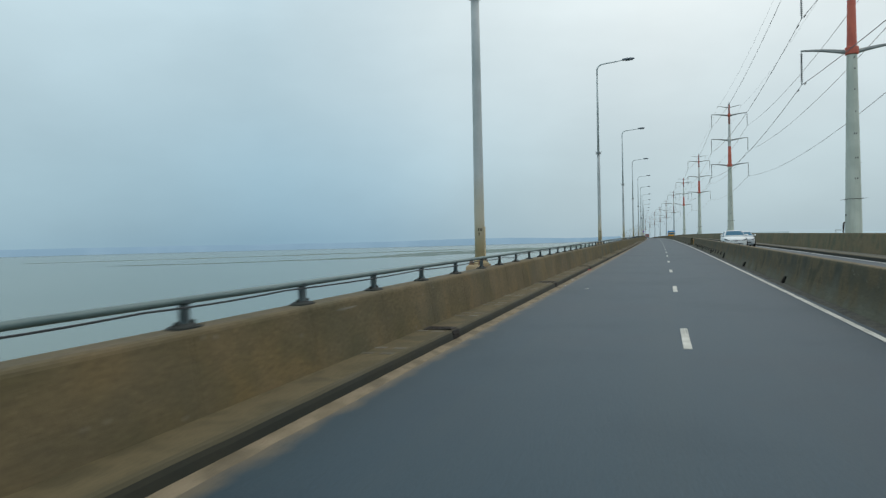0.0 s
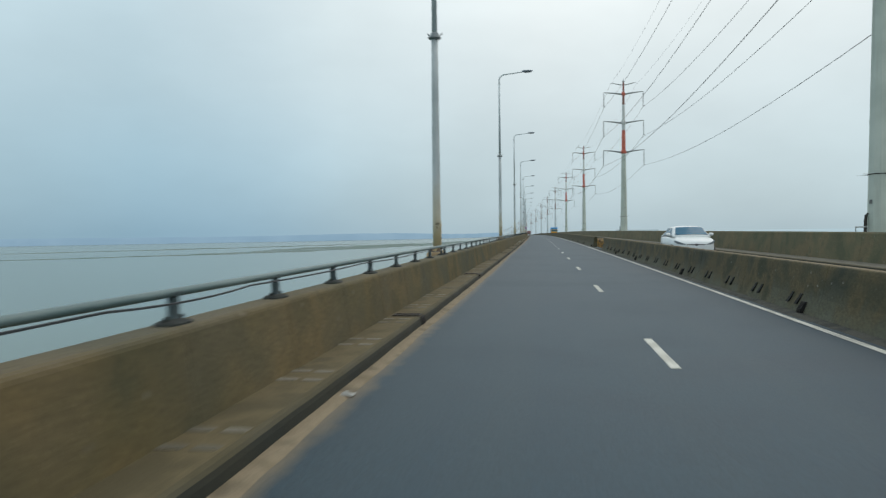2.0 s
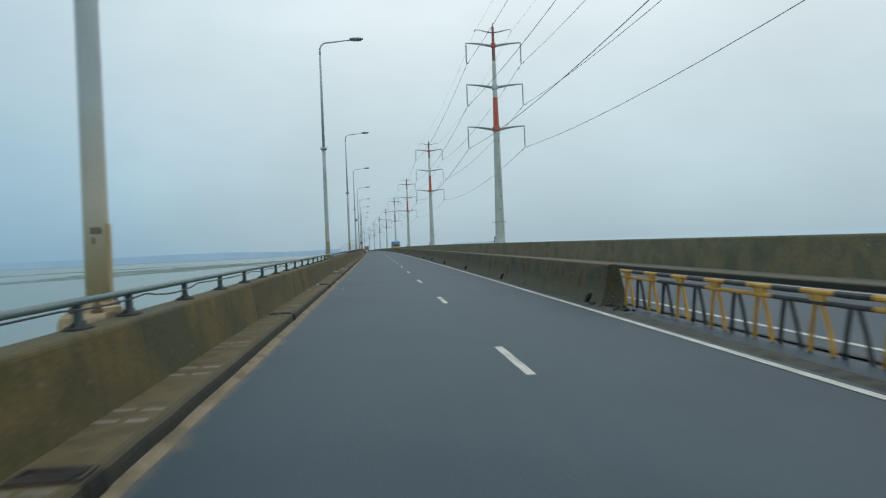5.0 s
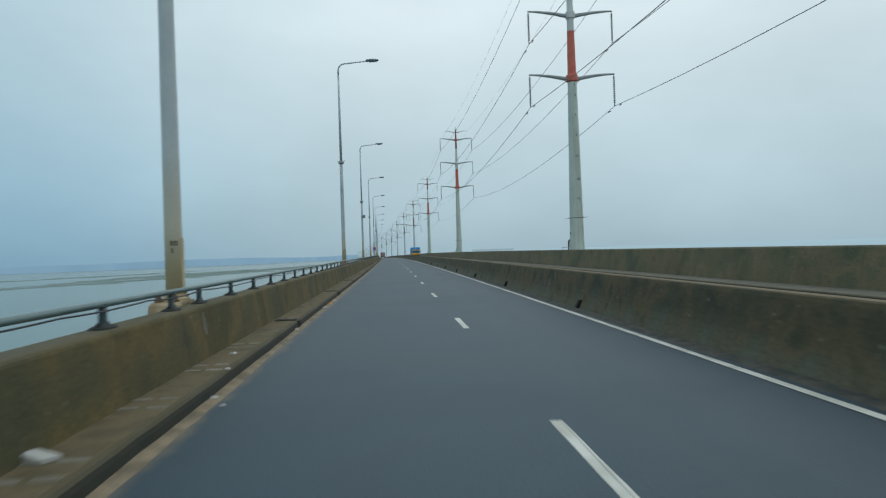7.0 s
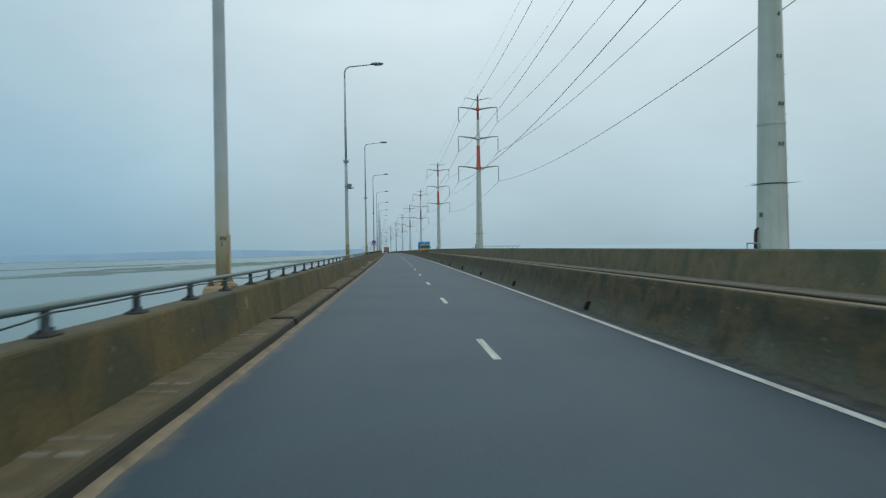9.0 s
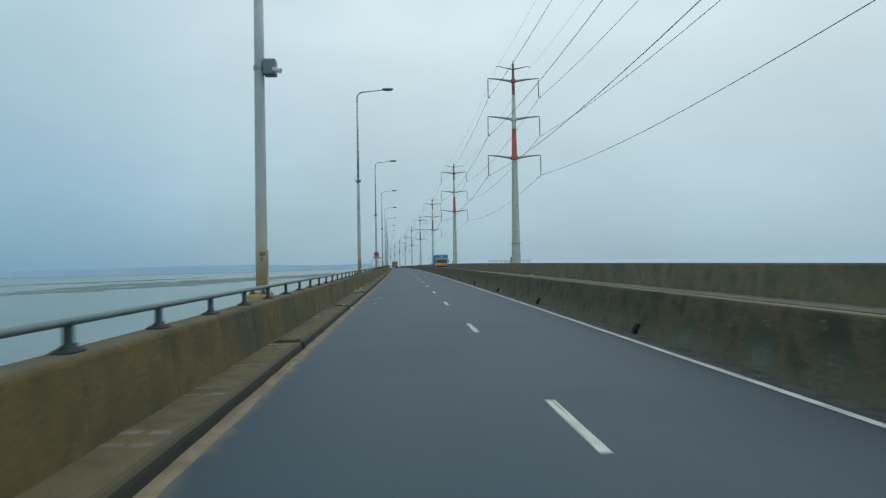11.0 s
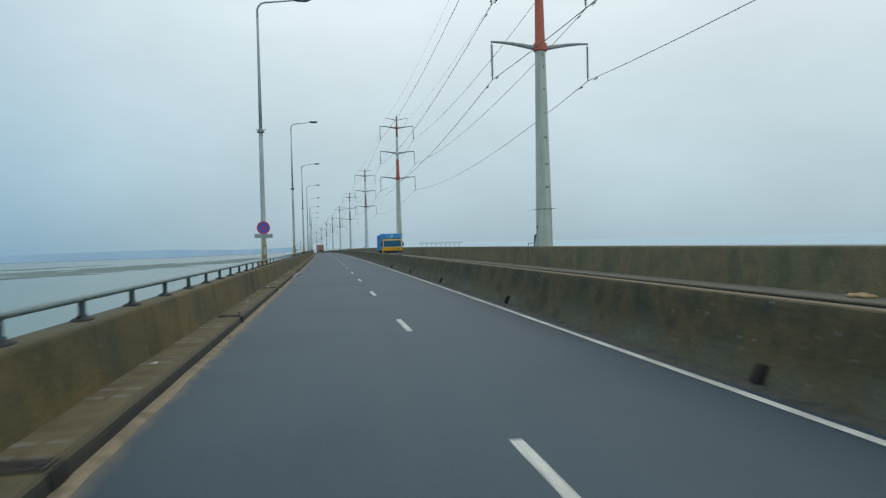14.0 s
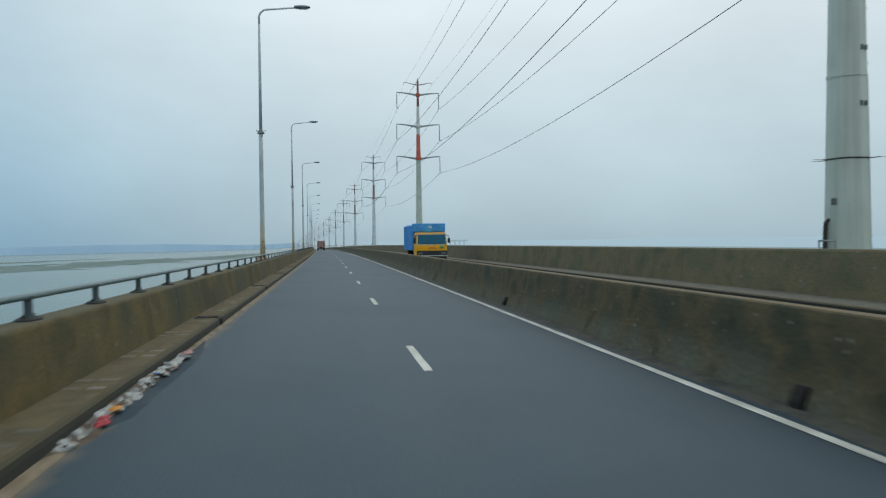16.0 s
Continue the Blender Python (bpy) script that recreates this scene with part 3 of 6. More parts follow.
ragged_strip("sand_drift", X_MED1 - 0.01, 5.0, 0.035, 11, GUTTER, "dark dirt in the gutter beside the barrier")


def painted_line(x, w, label):
    bmw = bmesh.new()
    rng = random.Random(int(x * 100))
    rings = []
    for s in steps(S0, 330, 1.5) + steps(330, S1, 20)[1:]:
        a, b = rng.uniform(-0.004, 0.004), rng.uniform(-0.004, 0.004)
        rings.append([bend(x - w / 2 + a, s, 0.006), bend(x + w / 2 + b, s, 0.006)])
    loft(bmw, rings, False, False)
    return tagged(mesh_object("road_marking", bmw, WHITE_LINE), label=label, category="road marking", kind="structure")


painted_line(3.847, 0.11, "solid white edge line beside the median barrier")
painted_line(5.42, 0.11, "solid white edge line beside the median barrier")
painted_line(9.98, 0.11, "solid white edge line beside the far kerb")

DASH_S, DASH_0, DASH_L, DASH_X = 8.987, 13.57, 1.985, 1.298
lane = holder("lane_marking", label="white dashed lane line worn by traffic", category="road marking", kind="structure")
bm = bmesh.new()
loft(bm, [[Vector((-0.055 + 0.002 * math.sin(i * 2.1), DASH_L * i / 6, 0.0)), Vector((-0.05 + 0.002 * math.sin(i * 2.1), DASH_L * i / 6, 0.006)), Vector((0.05 + 0.002 * math.sin(i * 1.7), DASH_L * i / 6, 0.006)),
           Vector((0.055 + 0.002 * math.sin(i * 1.7), DASH_L * i / 6, 0.0))] for i in range(7)])
dash0 = part("dash", bm, WHITE_LINE, lane)
dash0.matrix_basis = laid(DASH_X, DASH_0 - 4 * DASH_S, 0.001)
for k in range(-3, 60):
    shared("dash", dash0.data, lane, laid(DASH_X, DASH_0 + k * DASH_S, 0.001))
for k in range(-3, 50):
    shared("dash", dash0.data, lane, laid(8.05, DASH_0 + 3.1 + k * DASH_S, 0.001))

# ---- kerbs and walkways ----
bm = bmesh.new()
# worn edge: the face bulges and the arris is rubbed away unevenly
rings = []
for s in steps(S0, 330, 0.4) + steps(330, S1, 30)[1:]:
    w = 0.010 * noise.noise(Vector((s * 0.9, 2, 0))) + 0.007 * noise.noise(Vector((s * 3.1, 2, 5)))
    c = 0.010 * max(0.0, noise.noise(Vector((s * 1.6, 8, 1)))) + 0.004 * noise.noise(Vector((s * 4.3, 8, 1)))
    rings.append([bend(x, s, z) for x, z in ((X_KERB + 0.010 + w, -0.02), (X_KERB - 0.004 + w, 0.09 - c), (X_KERB - 0.016 + w, 0.128 - c), (X_KERB - 0.040 + w, 0.149 - c * 0.6), (X_KERB - 0.09, 0.153), (X_KERB - 0.09, -0.02))])
loft(bm, rings)
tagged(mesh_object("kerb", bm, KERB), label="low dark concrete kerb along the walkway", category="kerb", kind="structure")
bm = bmesh.new()
sweep(bm, [(X_KERB - 0.091, -0.02), (X_KERB - 0.091, 0.152), (X_WALK - 0.05, 0.148), (X_WALK - 0.05, -0.02)], LONG)
tagged(mesh_object("pavement", bm, WALKWAY), label="narrow dusty concrete service walkway", category="walkway", kind="structure")
bm = bmesh.new()
sweep(bm, [(X_KERB_R, -0.02), (X_KERB_R + 0.012, 0.13), (X_KERB_R + 0.035, 0.155), (X_KERB_R + 0.17, 0.158), (X_KERB_R + 0.17, -0.02)], LONG)
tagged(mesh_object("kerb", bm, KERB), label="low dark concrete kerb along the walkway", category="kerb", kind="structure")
bm = bmesh.new()
sweep(bm, [(X_KERB_R + 0.171, -0.02), (X_KERB_R + 0.171, 0.152), (X_WALK_R + 0.05, 0.150), (X_WALK_R + 0.05, -0.02)], LONG)
tagged(mesh_object("pavement", bm, WALKWAY_FAR), label="narrow grey concrete walkway below the tall parapet", category="walkway", kind="structure")

# ---- parapets and median, panel by panel ----


def panel_mesh(profile, length, inset=0.004):
    """One cast panel with chamfered ends, so that the joints lie back."""
    cx = sum(x for x, z in profile) / len(profile)
    cz = sum(z for x, z in profile) / len(profile)
    small = [(x + math.copysign(min(inset, abs(cx - x)), cx - x), z + math.copysign(min(inset, abs(cz - z)), cz - z) if z > 0 else z) for x, z in profile]
    bmw = bmesh.new()
    rings = []
    for y, prof in ((0.0, small), (0.022, profile), (length * 0.5, profile), (length - 0.022, profile), (length, small)):
        rings.append([Vector((x, y, z)) for x, z in prof])
    loft(bmw, rings)
    return bmw


def median_rise(s):
    """The barrier is raised a little past s = 212, to fit the camera's view."""
    return 0.033 * min(max((s - 212.0) / 10.0, 0.0), 1.0)


def panel_wall(name, label, profile, length, start, end, material, gap=None, rise=None):
    wall = holder(name, label=label, category="wall", kind="structure")
    first = None
    s = start
    while s < end:
        if not (gap and s < gap[1] - 0.01 and s + length > gap[0] + 0.01):
            if first is None:
                first = part("panel", panel_mesh(profile, length), material, wall)
                first.matrix_basis = laid(0, s, 0)
            else:
                shared("panel", first.data, wall, laid(0, s, rise(s) if rise else 0.0))
        s += length
    bmw = bmesh.new()
    sweep(bmw, [(x, z + (rise(s) if rise and z > 0 else 0.0)) for x, z in profile], steps(s, S1, 30))
    part("far_stretch", bmw, material, wall)
    return wall


TOP_L, TOP_R, TOP_M = 0.826, 1.245, 0.850
LEFT_PROFILE = [(X_WALK, -0.02), (X_WALK, 0.14), (-2.548, 0.775), (-2.557, TOP_L - 0.028), (-2.573, TOP_L - 0.010), (-2.60, TOP_L), (-2.83, TOP_L), (-2.86, 0.80), (-2.87, -0.02)]
GAP = (83.5, 92.1)
MED_PROFILE = [(X_MED0 - 0.01, -0.06), (X_MED0 + 0.020, 0.03), (X_MED0 + 0.075, 0.17), (X_MED0 + 0.120, 0.31), (X_MED0 + 0.150, 0.45), (4.420, 0.78), (4.436, TOP_M - 0.022), (4.455, TOP_M - 0.006), (4.49, TOP_M),
               (4.585, TOP_M), (4.62, TOP_M - 0.012), (4.655, 0.80), (X_MED1 - 0.06, 0.27), (X_MED1 - 0.015, 0.03), (X_MED1 + 0.005, -0.06)]
panel_wall("wall_median", "dark stained concrete median barrier with dusty top", MED_PROFILE, 4.30, 92.1 - 4.3 * 28, 330, MEDIAN, GAP, median_rise)
panel_wall("wall_right", "tall mossy concrete parapet on the far carriageway", [(X_WALK_R, -0.02), (X_WALK_R, 0.145), (11.64, 1.185), (11.67, TOP_R - 0.008), (11.74, TOP_R), (11.92, TOP_R), (11.95, 1.185), (12.0, -0.25), (11.9, -0.25), (11.9, -0.02)],
           4.97, -29.0, 330, FAR_PARAPET)

LAMP_X, LAMP_0, LAMP_S = -3.05, 118.54, 32.981
# shifts along the bridge that fit each lamp to the camera's view
LAMP_SHIFT = {-3: 0.1, -2: 0.40, -1: -0.02, 0: 0.02, 1: 0.10, 2: -0.15, 3: 0.05, 4: 0.28, 6: -0.19}


# sideways shifts that fit single poles to the camera's view
LAMP_ASIDE = {-2: -0.04, 1: 0.08, 3: -0.04, 4: 0.01}


def lamp_x(k):
    return LAMP_X + LAMP_ASIDE.get(k, 0.0)


def lamp_at(k):
    return LAMP_0 + LAMP_S * k + LAMP_SHIFT.get(k, 0.0)


# the railing's posts stand at the panel joints
POST_SHIFT = {-4: 0.19, -3: 0.19, -2: -0.05, -1: -0.05, 0: 0.06, 1: 0.45, 2: -0.15, 3: -0.03, 4: 0.19, 6: -0.19}


def post_at(k):
    return 117.27 + LAMP_S * k + POST_SHIFT.get(k, 0.0)


spots = []
FIRST_GAP = {-3: 1.74, -2: 0.62, -1: 1.17, 0: 1.21, 3: 1.08, 6: 1.15}
for k in range(-5, 7):
    a, b = post_at(k), post_at(k + 1)
    c = a + FIRST_GAP.get(k, 0.0)
    spots.append(a)
    m = round((b - c) / 1.945)
    spots += [c + (b - c) * i / m for i in range(0 if c > a else 1, m)]


wall_left = holder("wall_left", label="weathered brown concrete parapet with dark streaks below the posts", category="wall", kind="structure")
panel0 = None
for s, s_next in zip(spots, spots[1:]):
    m = laid(0, s - 0.15, 0) @ Matrix.Translation((edge(s), 0, 0)) @ Matrix.Diagonal((1, (s_next - s) / 1.945, 1, 1))
    if panel0 is None:
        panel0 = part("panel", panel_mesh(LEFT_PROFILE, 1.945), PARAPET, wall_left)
        panel0.matrix_basis = m
    else:
        shared("panel", panel0.data, wall_left, m)
bm = bmesh.new()
sweep(bm, LEFT_PROFILE, steps(spots[-1] - 0.15, S1, 30))
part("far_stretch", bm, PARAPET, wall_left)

# pale scrapes and repair strips on the parapet's face
scrapes = holder("parapet_scrapes", label="pale mortar repairs and scrapes on the parapet face", category="mortar repair", kind="structure")


def scrape(s0, s1, z0, z1):
    bmw = bmesh.new()
    rings = []
    for i in range(9):
        f = i / 8
        half = 0.5 * (0.35 + 0.65 * math.sin(math.pi * f)) * (0.8 + 0.5 * noise.noise(Vector((s0, f * 6, 3))))
        ring = []
        for up in (-half, half):
            if s1 - s0 > z1 - z0:
                s, z = s0 + (s1 - s0) * f, (z0 + z1) / 2 + (z1 - z0) * up
            else:
                s, z = (s0 + s1) / 2 + (s1 - s0) * up, z0 + (z1 - z0) * f
            x = X_WALK - 0.093 * (z - 0.14) / 0.635 + 0.004
            ring.append(bend(x, s, z))
        rings.append(ring)
    loft(bmw, rings, False, False)
    part("scrape", bmw, PATCH, scrapes)


for spot in ((207.0, 208.1, 0.742, 0.772), (208.45, 209.15, 0.735, 0.760), (194.9, 195.85, 0.735, 0.765), (216.30, 216.50, 0.50, 0.69), (117.93, 118.13, 0.44, 0.74), (151.2, 151.4, 0.48, 0.70), (11.2, 11.75, 0.70, 0.728)):
    scrape(*spot)

# ---- bridge piers under the towers ----
TOWER_X, TOWER_0, SPAN = 16.17, 69.03, 99.375


def pier():
    p = holder("bridge_pier", label="round concrete bridge pier with a wide cap", category="bridge pier", group="bridge piers")
    for x in (1.5, 7.5):
        bmw = bmesh.new()
        lathe(bmw, [(1.5, -27.0), (1.5, -4.6), (1.7, -4.2), (1.7, -3.9)], 20, x, 0)
        part("column", bmw, CONCRETE, p, smooth=True)
    bmw = bmesh.new()
    box(bmw, -1.0, 10.2, -1.9, 1.9, -4.0, -3.38, 0.08)
    part("cap", bmw, CONCRETE, p)
    bmw = bmesh.new()
    loft(bmw, [[Vector((x, y, z)) for y, z in ((-1.2, lo), (1.2, lo), (1.2, -1.2), (-1.2, -1.2))] for x, lo in ((8.0, -3.2), (12.2, -2.9), (17.7, -1.9))])
    part("bracket", bmw, CONCRETE, p)
    return p


first_pier = pier()
first_pier.matrix_basis = at(0, TOWER_0, 0)
for k in range(-1, 14):
    if k:
        copy_thing(first_pier, at(0, TOWER_0 + SPAN * k, 0))

# ---- power towers ----
ARMS = [(16.15, 3.80), (21.66, 3.76), (27.08, 3.68)]
DROP, SAG = 2.74, 1.75


def insulator_mesh(length):
    bmw = bmesh.new()
    prof = [(0.02, 0.0), (0.02, -0.14)]
    k = 15
    for i in range(k):
        z = -0.16 - (length - 0.34) * i / k
        d = (length - 0.34) / k
        prof += [(0.03, z), (0.115, z - d * 0.35), (0.105, z - d * 0.5), (0.035, z - d * 0.62)]
    prof += [(0.03, -length + 0.16), (0.05, -length + 0.1), (0.05, -length)]
    lathe(bmw, prof, 8)
    return bmw


def radius_at(z):
    return 0.69 - (0.69 - 0.155) * (z + 1.2) / 31.0


def pole_piece(z0, z1, grow=0.0, n=12):
    bmw = bmesh.new()
    lathe(bmw, [(radius_at(z0) + grow, z0), (radius_at((z0 + z1) / 2) + grow, (z0 + z1) / 2), (radius_at(z1) + grow, z1)], n)
    return bmw


def tower(red=TOWER_RED, crown=TOWER_CROWN, grey=TOWER_GREY):
    tw = holder("power_tower", label="tapered steel power tower banded red and white, with six insulator strings", category="power tower", group="power towers along the bridge")
    part("lower_shaft", pole_piece(-1.2, 6.45), grey, tw)
    part("joint_ring", pole_piece(6.45, 6.56, 0.02), grey, tw)
    part("middle_shaft", pole_piece(6.56, 15.95), grey, tw)
    part("red_band", pole_piece(15.95, 20.25), red, tw, "red painted shaft")
    part("white_band", pole_piece(20.25, 25.05), TOWER_WHITE, tw, "white painted shaft")
    part("dark_band", pole_piece(25.05, 26.35), TOWER_DARK, tw, "faded dark red shaft")
    part("red_band", pole_piece(26.35, 29.35), crown, tw, "red painted shaft")
    bmw = bmesh.new()
    lathe(bmw, [(0.17, 29.35), (0.17, 29.5), (0.06, 29.6), (0.05, 29.95), (0.02, 29.97)], 10)
    part("cap", bmw, STEEL, tw)
    bmw = bmesh.new()
    box(bmw, -0.95, 0.95, -0.95, 0.95, -1.205, -1.1, 0.03)
    part("base_plate", bmw, STEEL, tw)
    ins = None
    for z, reach in ARMS:
        bmw = bmesh.new()
        r = radius_at(z)
        lathe(bmw, [(r + 0.04, z - 0.34), (r + 0.13, z - 0.28), (r + 0.13, z + 0.24), (r + 0.04, z + 0.30)], 12)
        part("hub", bmw, red if z != 21.66 else TOWER_WHITE, tw)
        for sg in (-1, 1):
            bmw = bmesh.new()
            rings = []
            for f in (0.0, 0.25, 0.5, 0.75, 0.93, 1.0):
                x = sg * (r + (reach - r) * f)
                zz = z - 0.08 + 0.40 * math.sin(f * math.pi / 2)
                h, w = 0.19 - 0.12 * f, 0.13 - 0.075 * f
                rings.append([Vector((x, w * math.cos(a), zz + h * math.sin(a))) for a in [math.pi * (j + 0.5) / 4 for j in range(8)]])
            loft(bmw, rings)
            arm = part("cross_arm", bmw, STEEL, tw)
            if ins is None:
                ins = part("insulator", insulator_mesh(DROP), INSULATOR, arm, "ribbed grey insulator string", True)
                ins.matrix_basis = pose(sg * (reach - 0.06), 0, z + 0.27)
            else:
                tagged(shared("insulator", ins.data, arm, pose(sg * (reach - 0.06), 0, z + 0.27)), label="ribbed grey insulator string")
    for sg in (-1, 1):
        bmw = bmesh.new()
        tube(bmw, [(sg * 0.12, 0, 28.74), (sg * 1.0, 0, 28.90), (sg * 1.9, 0, 29.12), (sg * 2.4, 0, 29.12), (sg * 2.42, 0, 28.83)], [0.10, 0.08, 0.055, 0.045, 0.03], 6)
        part("earth_wire_arm", bmw, STEEL, tw)
    # seam where the plates are welded, beside the climbing brackets
    bmw = bmesh.new()
    a = -0.85
    tube(bmw, [((radius_at(z) + 0.003) * math.cos(a), (radius_at(z) + 0.003) * math.sin(a), z) for z in (-1.1, 3.0, 6.4)], 0.014, 5)
    part("weld_seam", bmw, grey, tw)
    # anti-climb ring of spikes
    bmw = bmesh.new()
    r = radius_at(4.0)
    lathe(bmw, [(r - 0.02, 3.92), (r + 0.02, 3.925), (r + 0.02, 3.965), (r - 0.02, 3.97)], 12)
    part("anti_climb_ring", bmw, IRON, tw, "thin dark iron ring")
    bmw = bmesh.new()
    tube(bmw, [(r, 0, 0), (r + 0.5, 0, 0.02)], [0.014, 0.006], 4)
    spike = None
    rng = random.Random(4)
    for i in range(11):
        m = pose(0, 0, 3.95, 0, rng.uniform(-5, 5), 360 * i / 11 + rng.uniform(-7, 7)) @ Matrix.Diagonal((rng.uniform(0.85, 1.05), 1, 1, 1))
        if spike is None:
            spike = part("spike", bmw, IRON, tw)
            spike.matrix_basis = m
        else:
            shared("spike", spike.data, tw, m)
    # climbing pegs in pairs, up the face towards the traffic
    for i, z in enumerate((5.6, 7.3, 9.3, 11.1, 12.9, 14.6, 15.5)):
        a = -1.45 + 0.10 * (i % 2)
        r = radius_at(z)
        for da in (-0.1, 0.22) if i < 3 else (0.05,):
            bmw = bmesh.new()
            cx, cy = r * math.cos(a + da), r * math.sin(a + da)
            box(bmw, cx - 0.035, cx + 0.035, cy - 0.05, cy + 0.03, z - 0.075, z + 0.075, 0.01)
            part("climbing_bracket", bmw, STEEL_DARK, tw)
    for z in (3.4, 5.0, 6.9, 8.6):
        bmw = bmesh.new()
        r = radius_at(z)
        tube(bmw, [(r * math.cos(-0.35), r * math.sin(-0.35), z), ((r + 0.06) * math.cos(-0.35), (r + 0.06) * math.sin(-0.35), z)], 0.016, 5)
        part("climbing_peg", bmw, STEEL, tw)
    bmw = bmesh.new()
    r = radius_at(2.2) + 0.005
    rings = [[Vector((rr * math.cos(a), rr * math.sin(a), z)) for a in (-3.00, -2.86, -2.72) for rr in (r,)] for z in (2.52, 2.72)]
    loft(bmw, [[v for v in rings[0]], [v for v in rings[1]]], False, False)
    part("number_plate", bmw, STEEL_DARK, tw, "small blue-grey enamel plate")
    bmw = bmesh.new()
    tube(bmw, [(-radius_at(2.0) + 0.02, 0.02, 2.06), (-radius_at(1.9) - 0.09, 0.02, 1.96), (-radius_at(1.7) - 0.11, 0.02, 1.7), (-radius_at(0) - 0.12, 0.02, -1.1)], 0.07, 8)
    part("cable_pipe", bmw, IRON, tw, "dark cable riser pipe")
    bmw = bmesh.new()
    for x in (-1.45, -0.90):
        tube(bmw, [(x, -0.6, -1.15), (x, -0.6, 1.42)], 0.025, 6)
    tube(bmw, [(-1.47, -0.6, 1.42), (-0.88, -0.6, 1.42)], 0.028, 6)
    tube(bmw, [(-1.47, -0.6, 1.0), (-0.88, -0.6, 1.0)], 0.02, 6)
    part("guard_rail", bmw, STEEL, tw)
    return tw


first_tower = tower()
first_tower.matrix_basis = at(TOWER_X, TOWER_0, 0)
for k in range(-1, 4):
    if k:
        copy_thing(first_tower, at(TOWER_X, TOWER_0 + SPAN * k, 0))
# far haze is put into the colours of the towers further on
hazed_tower = tower(TOWER_HAZED, TOWER_HAZED, POLE_HAZED)
hazed_tower.matrix_basis = at(TOWER_X, TOWER_0 + SPAN * 4, 0)
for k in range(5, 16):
    copy_thing(hazed_tower, at(TOWER_X, TOWER_0 + SPAN * k, 0))


def conductor(dx, z, sag, r, label):
    """A wire hung from tower to tower."""
    bmw = bmesh.new()
    pts = []
    for k in range(-2, 15):
        a, b = bend(TOWER_X + dx, TOWER_0 + SPAN * k, z), bend(TOWER_X + dx, TOWER_0 + SPAN * (k + 1), z)
        m = 14 if k < 6 else 6
        for i in range(m):
            f = i / m
            q = a.lerp(b, f)
            q.z -= sag * 4 * f * (1 - f)
            pts.append(q)
    tube(bmw, pts, r, 4)
    return tagged(mesh_object("power_line", bmw, WIRE), label=label, category="power line", group="power lines")


for z, reach in ARMS:
    for sg in (-1, 1):
        conductor(sg * (reach - 0.06), z + 0.27 - DROP - 0.02, SAG, 0.023, "dark overhead conductor slung from insulator strings")
        # dampers beside the clamp are joined to a short armour rod
for sg in (-1, 1):
    conductor(sg * 2.42, 28.83, 1.5, 0.010, "thin earth wire along the tower tops")


def damper():
    d = holder("wire_damper", label="small dark vibration damper clamped on a conductor", category="damper", group="wire dampers")
    bmw = bmesh.new()
    tube(bmw, [(0, -0.24, -0.10), (0, 0.24, -0.10)], 0.012, 5)
    box(bmw, -0.02, 0.02, -0.03, 0.03, -0.11, 0.03)
    part("clamp", bmw, IRON, d)
    for sy in (-1, 1):
        bmw = bmesh.new()
        tube(bmw, [(0, sy * 0.18, -0.10), (0, sy * 0.30, -0.105)], [0.05, 0.035], 7)
        part("weight", bmw, IRON, d)
    return d


first_damper = damper()
put = False
for k in range(0, 5):
    for z, reach in ARMS:
        for sg in (-1, 1):
            for ds in (-1.5, 1.5):
                f = abs(ds) / SPAN
                m = at(TOWER_X + sg * (reach - 0.06), TOWER_0 + SPAN * k + ds, z + 0.27 - DROP - 0.02 - SAG * 4 * f * (1 - f))
                if not put:
                    first_damper.matrix_basis, put = m, True
                else:
                    copy_thing(first_damper, m)

# ---- street lamps ----



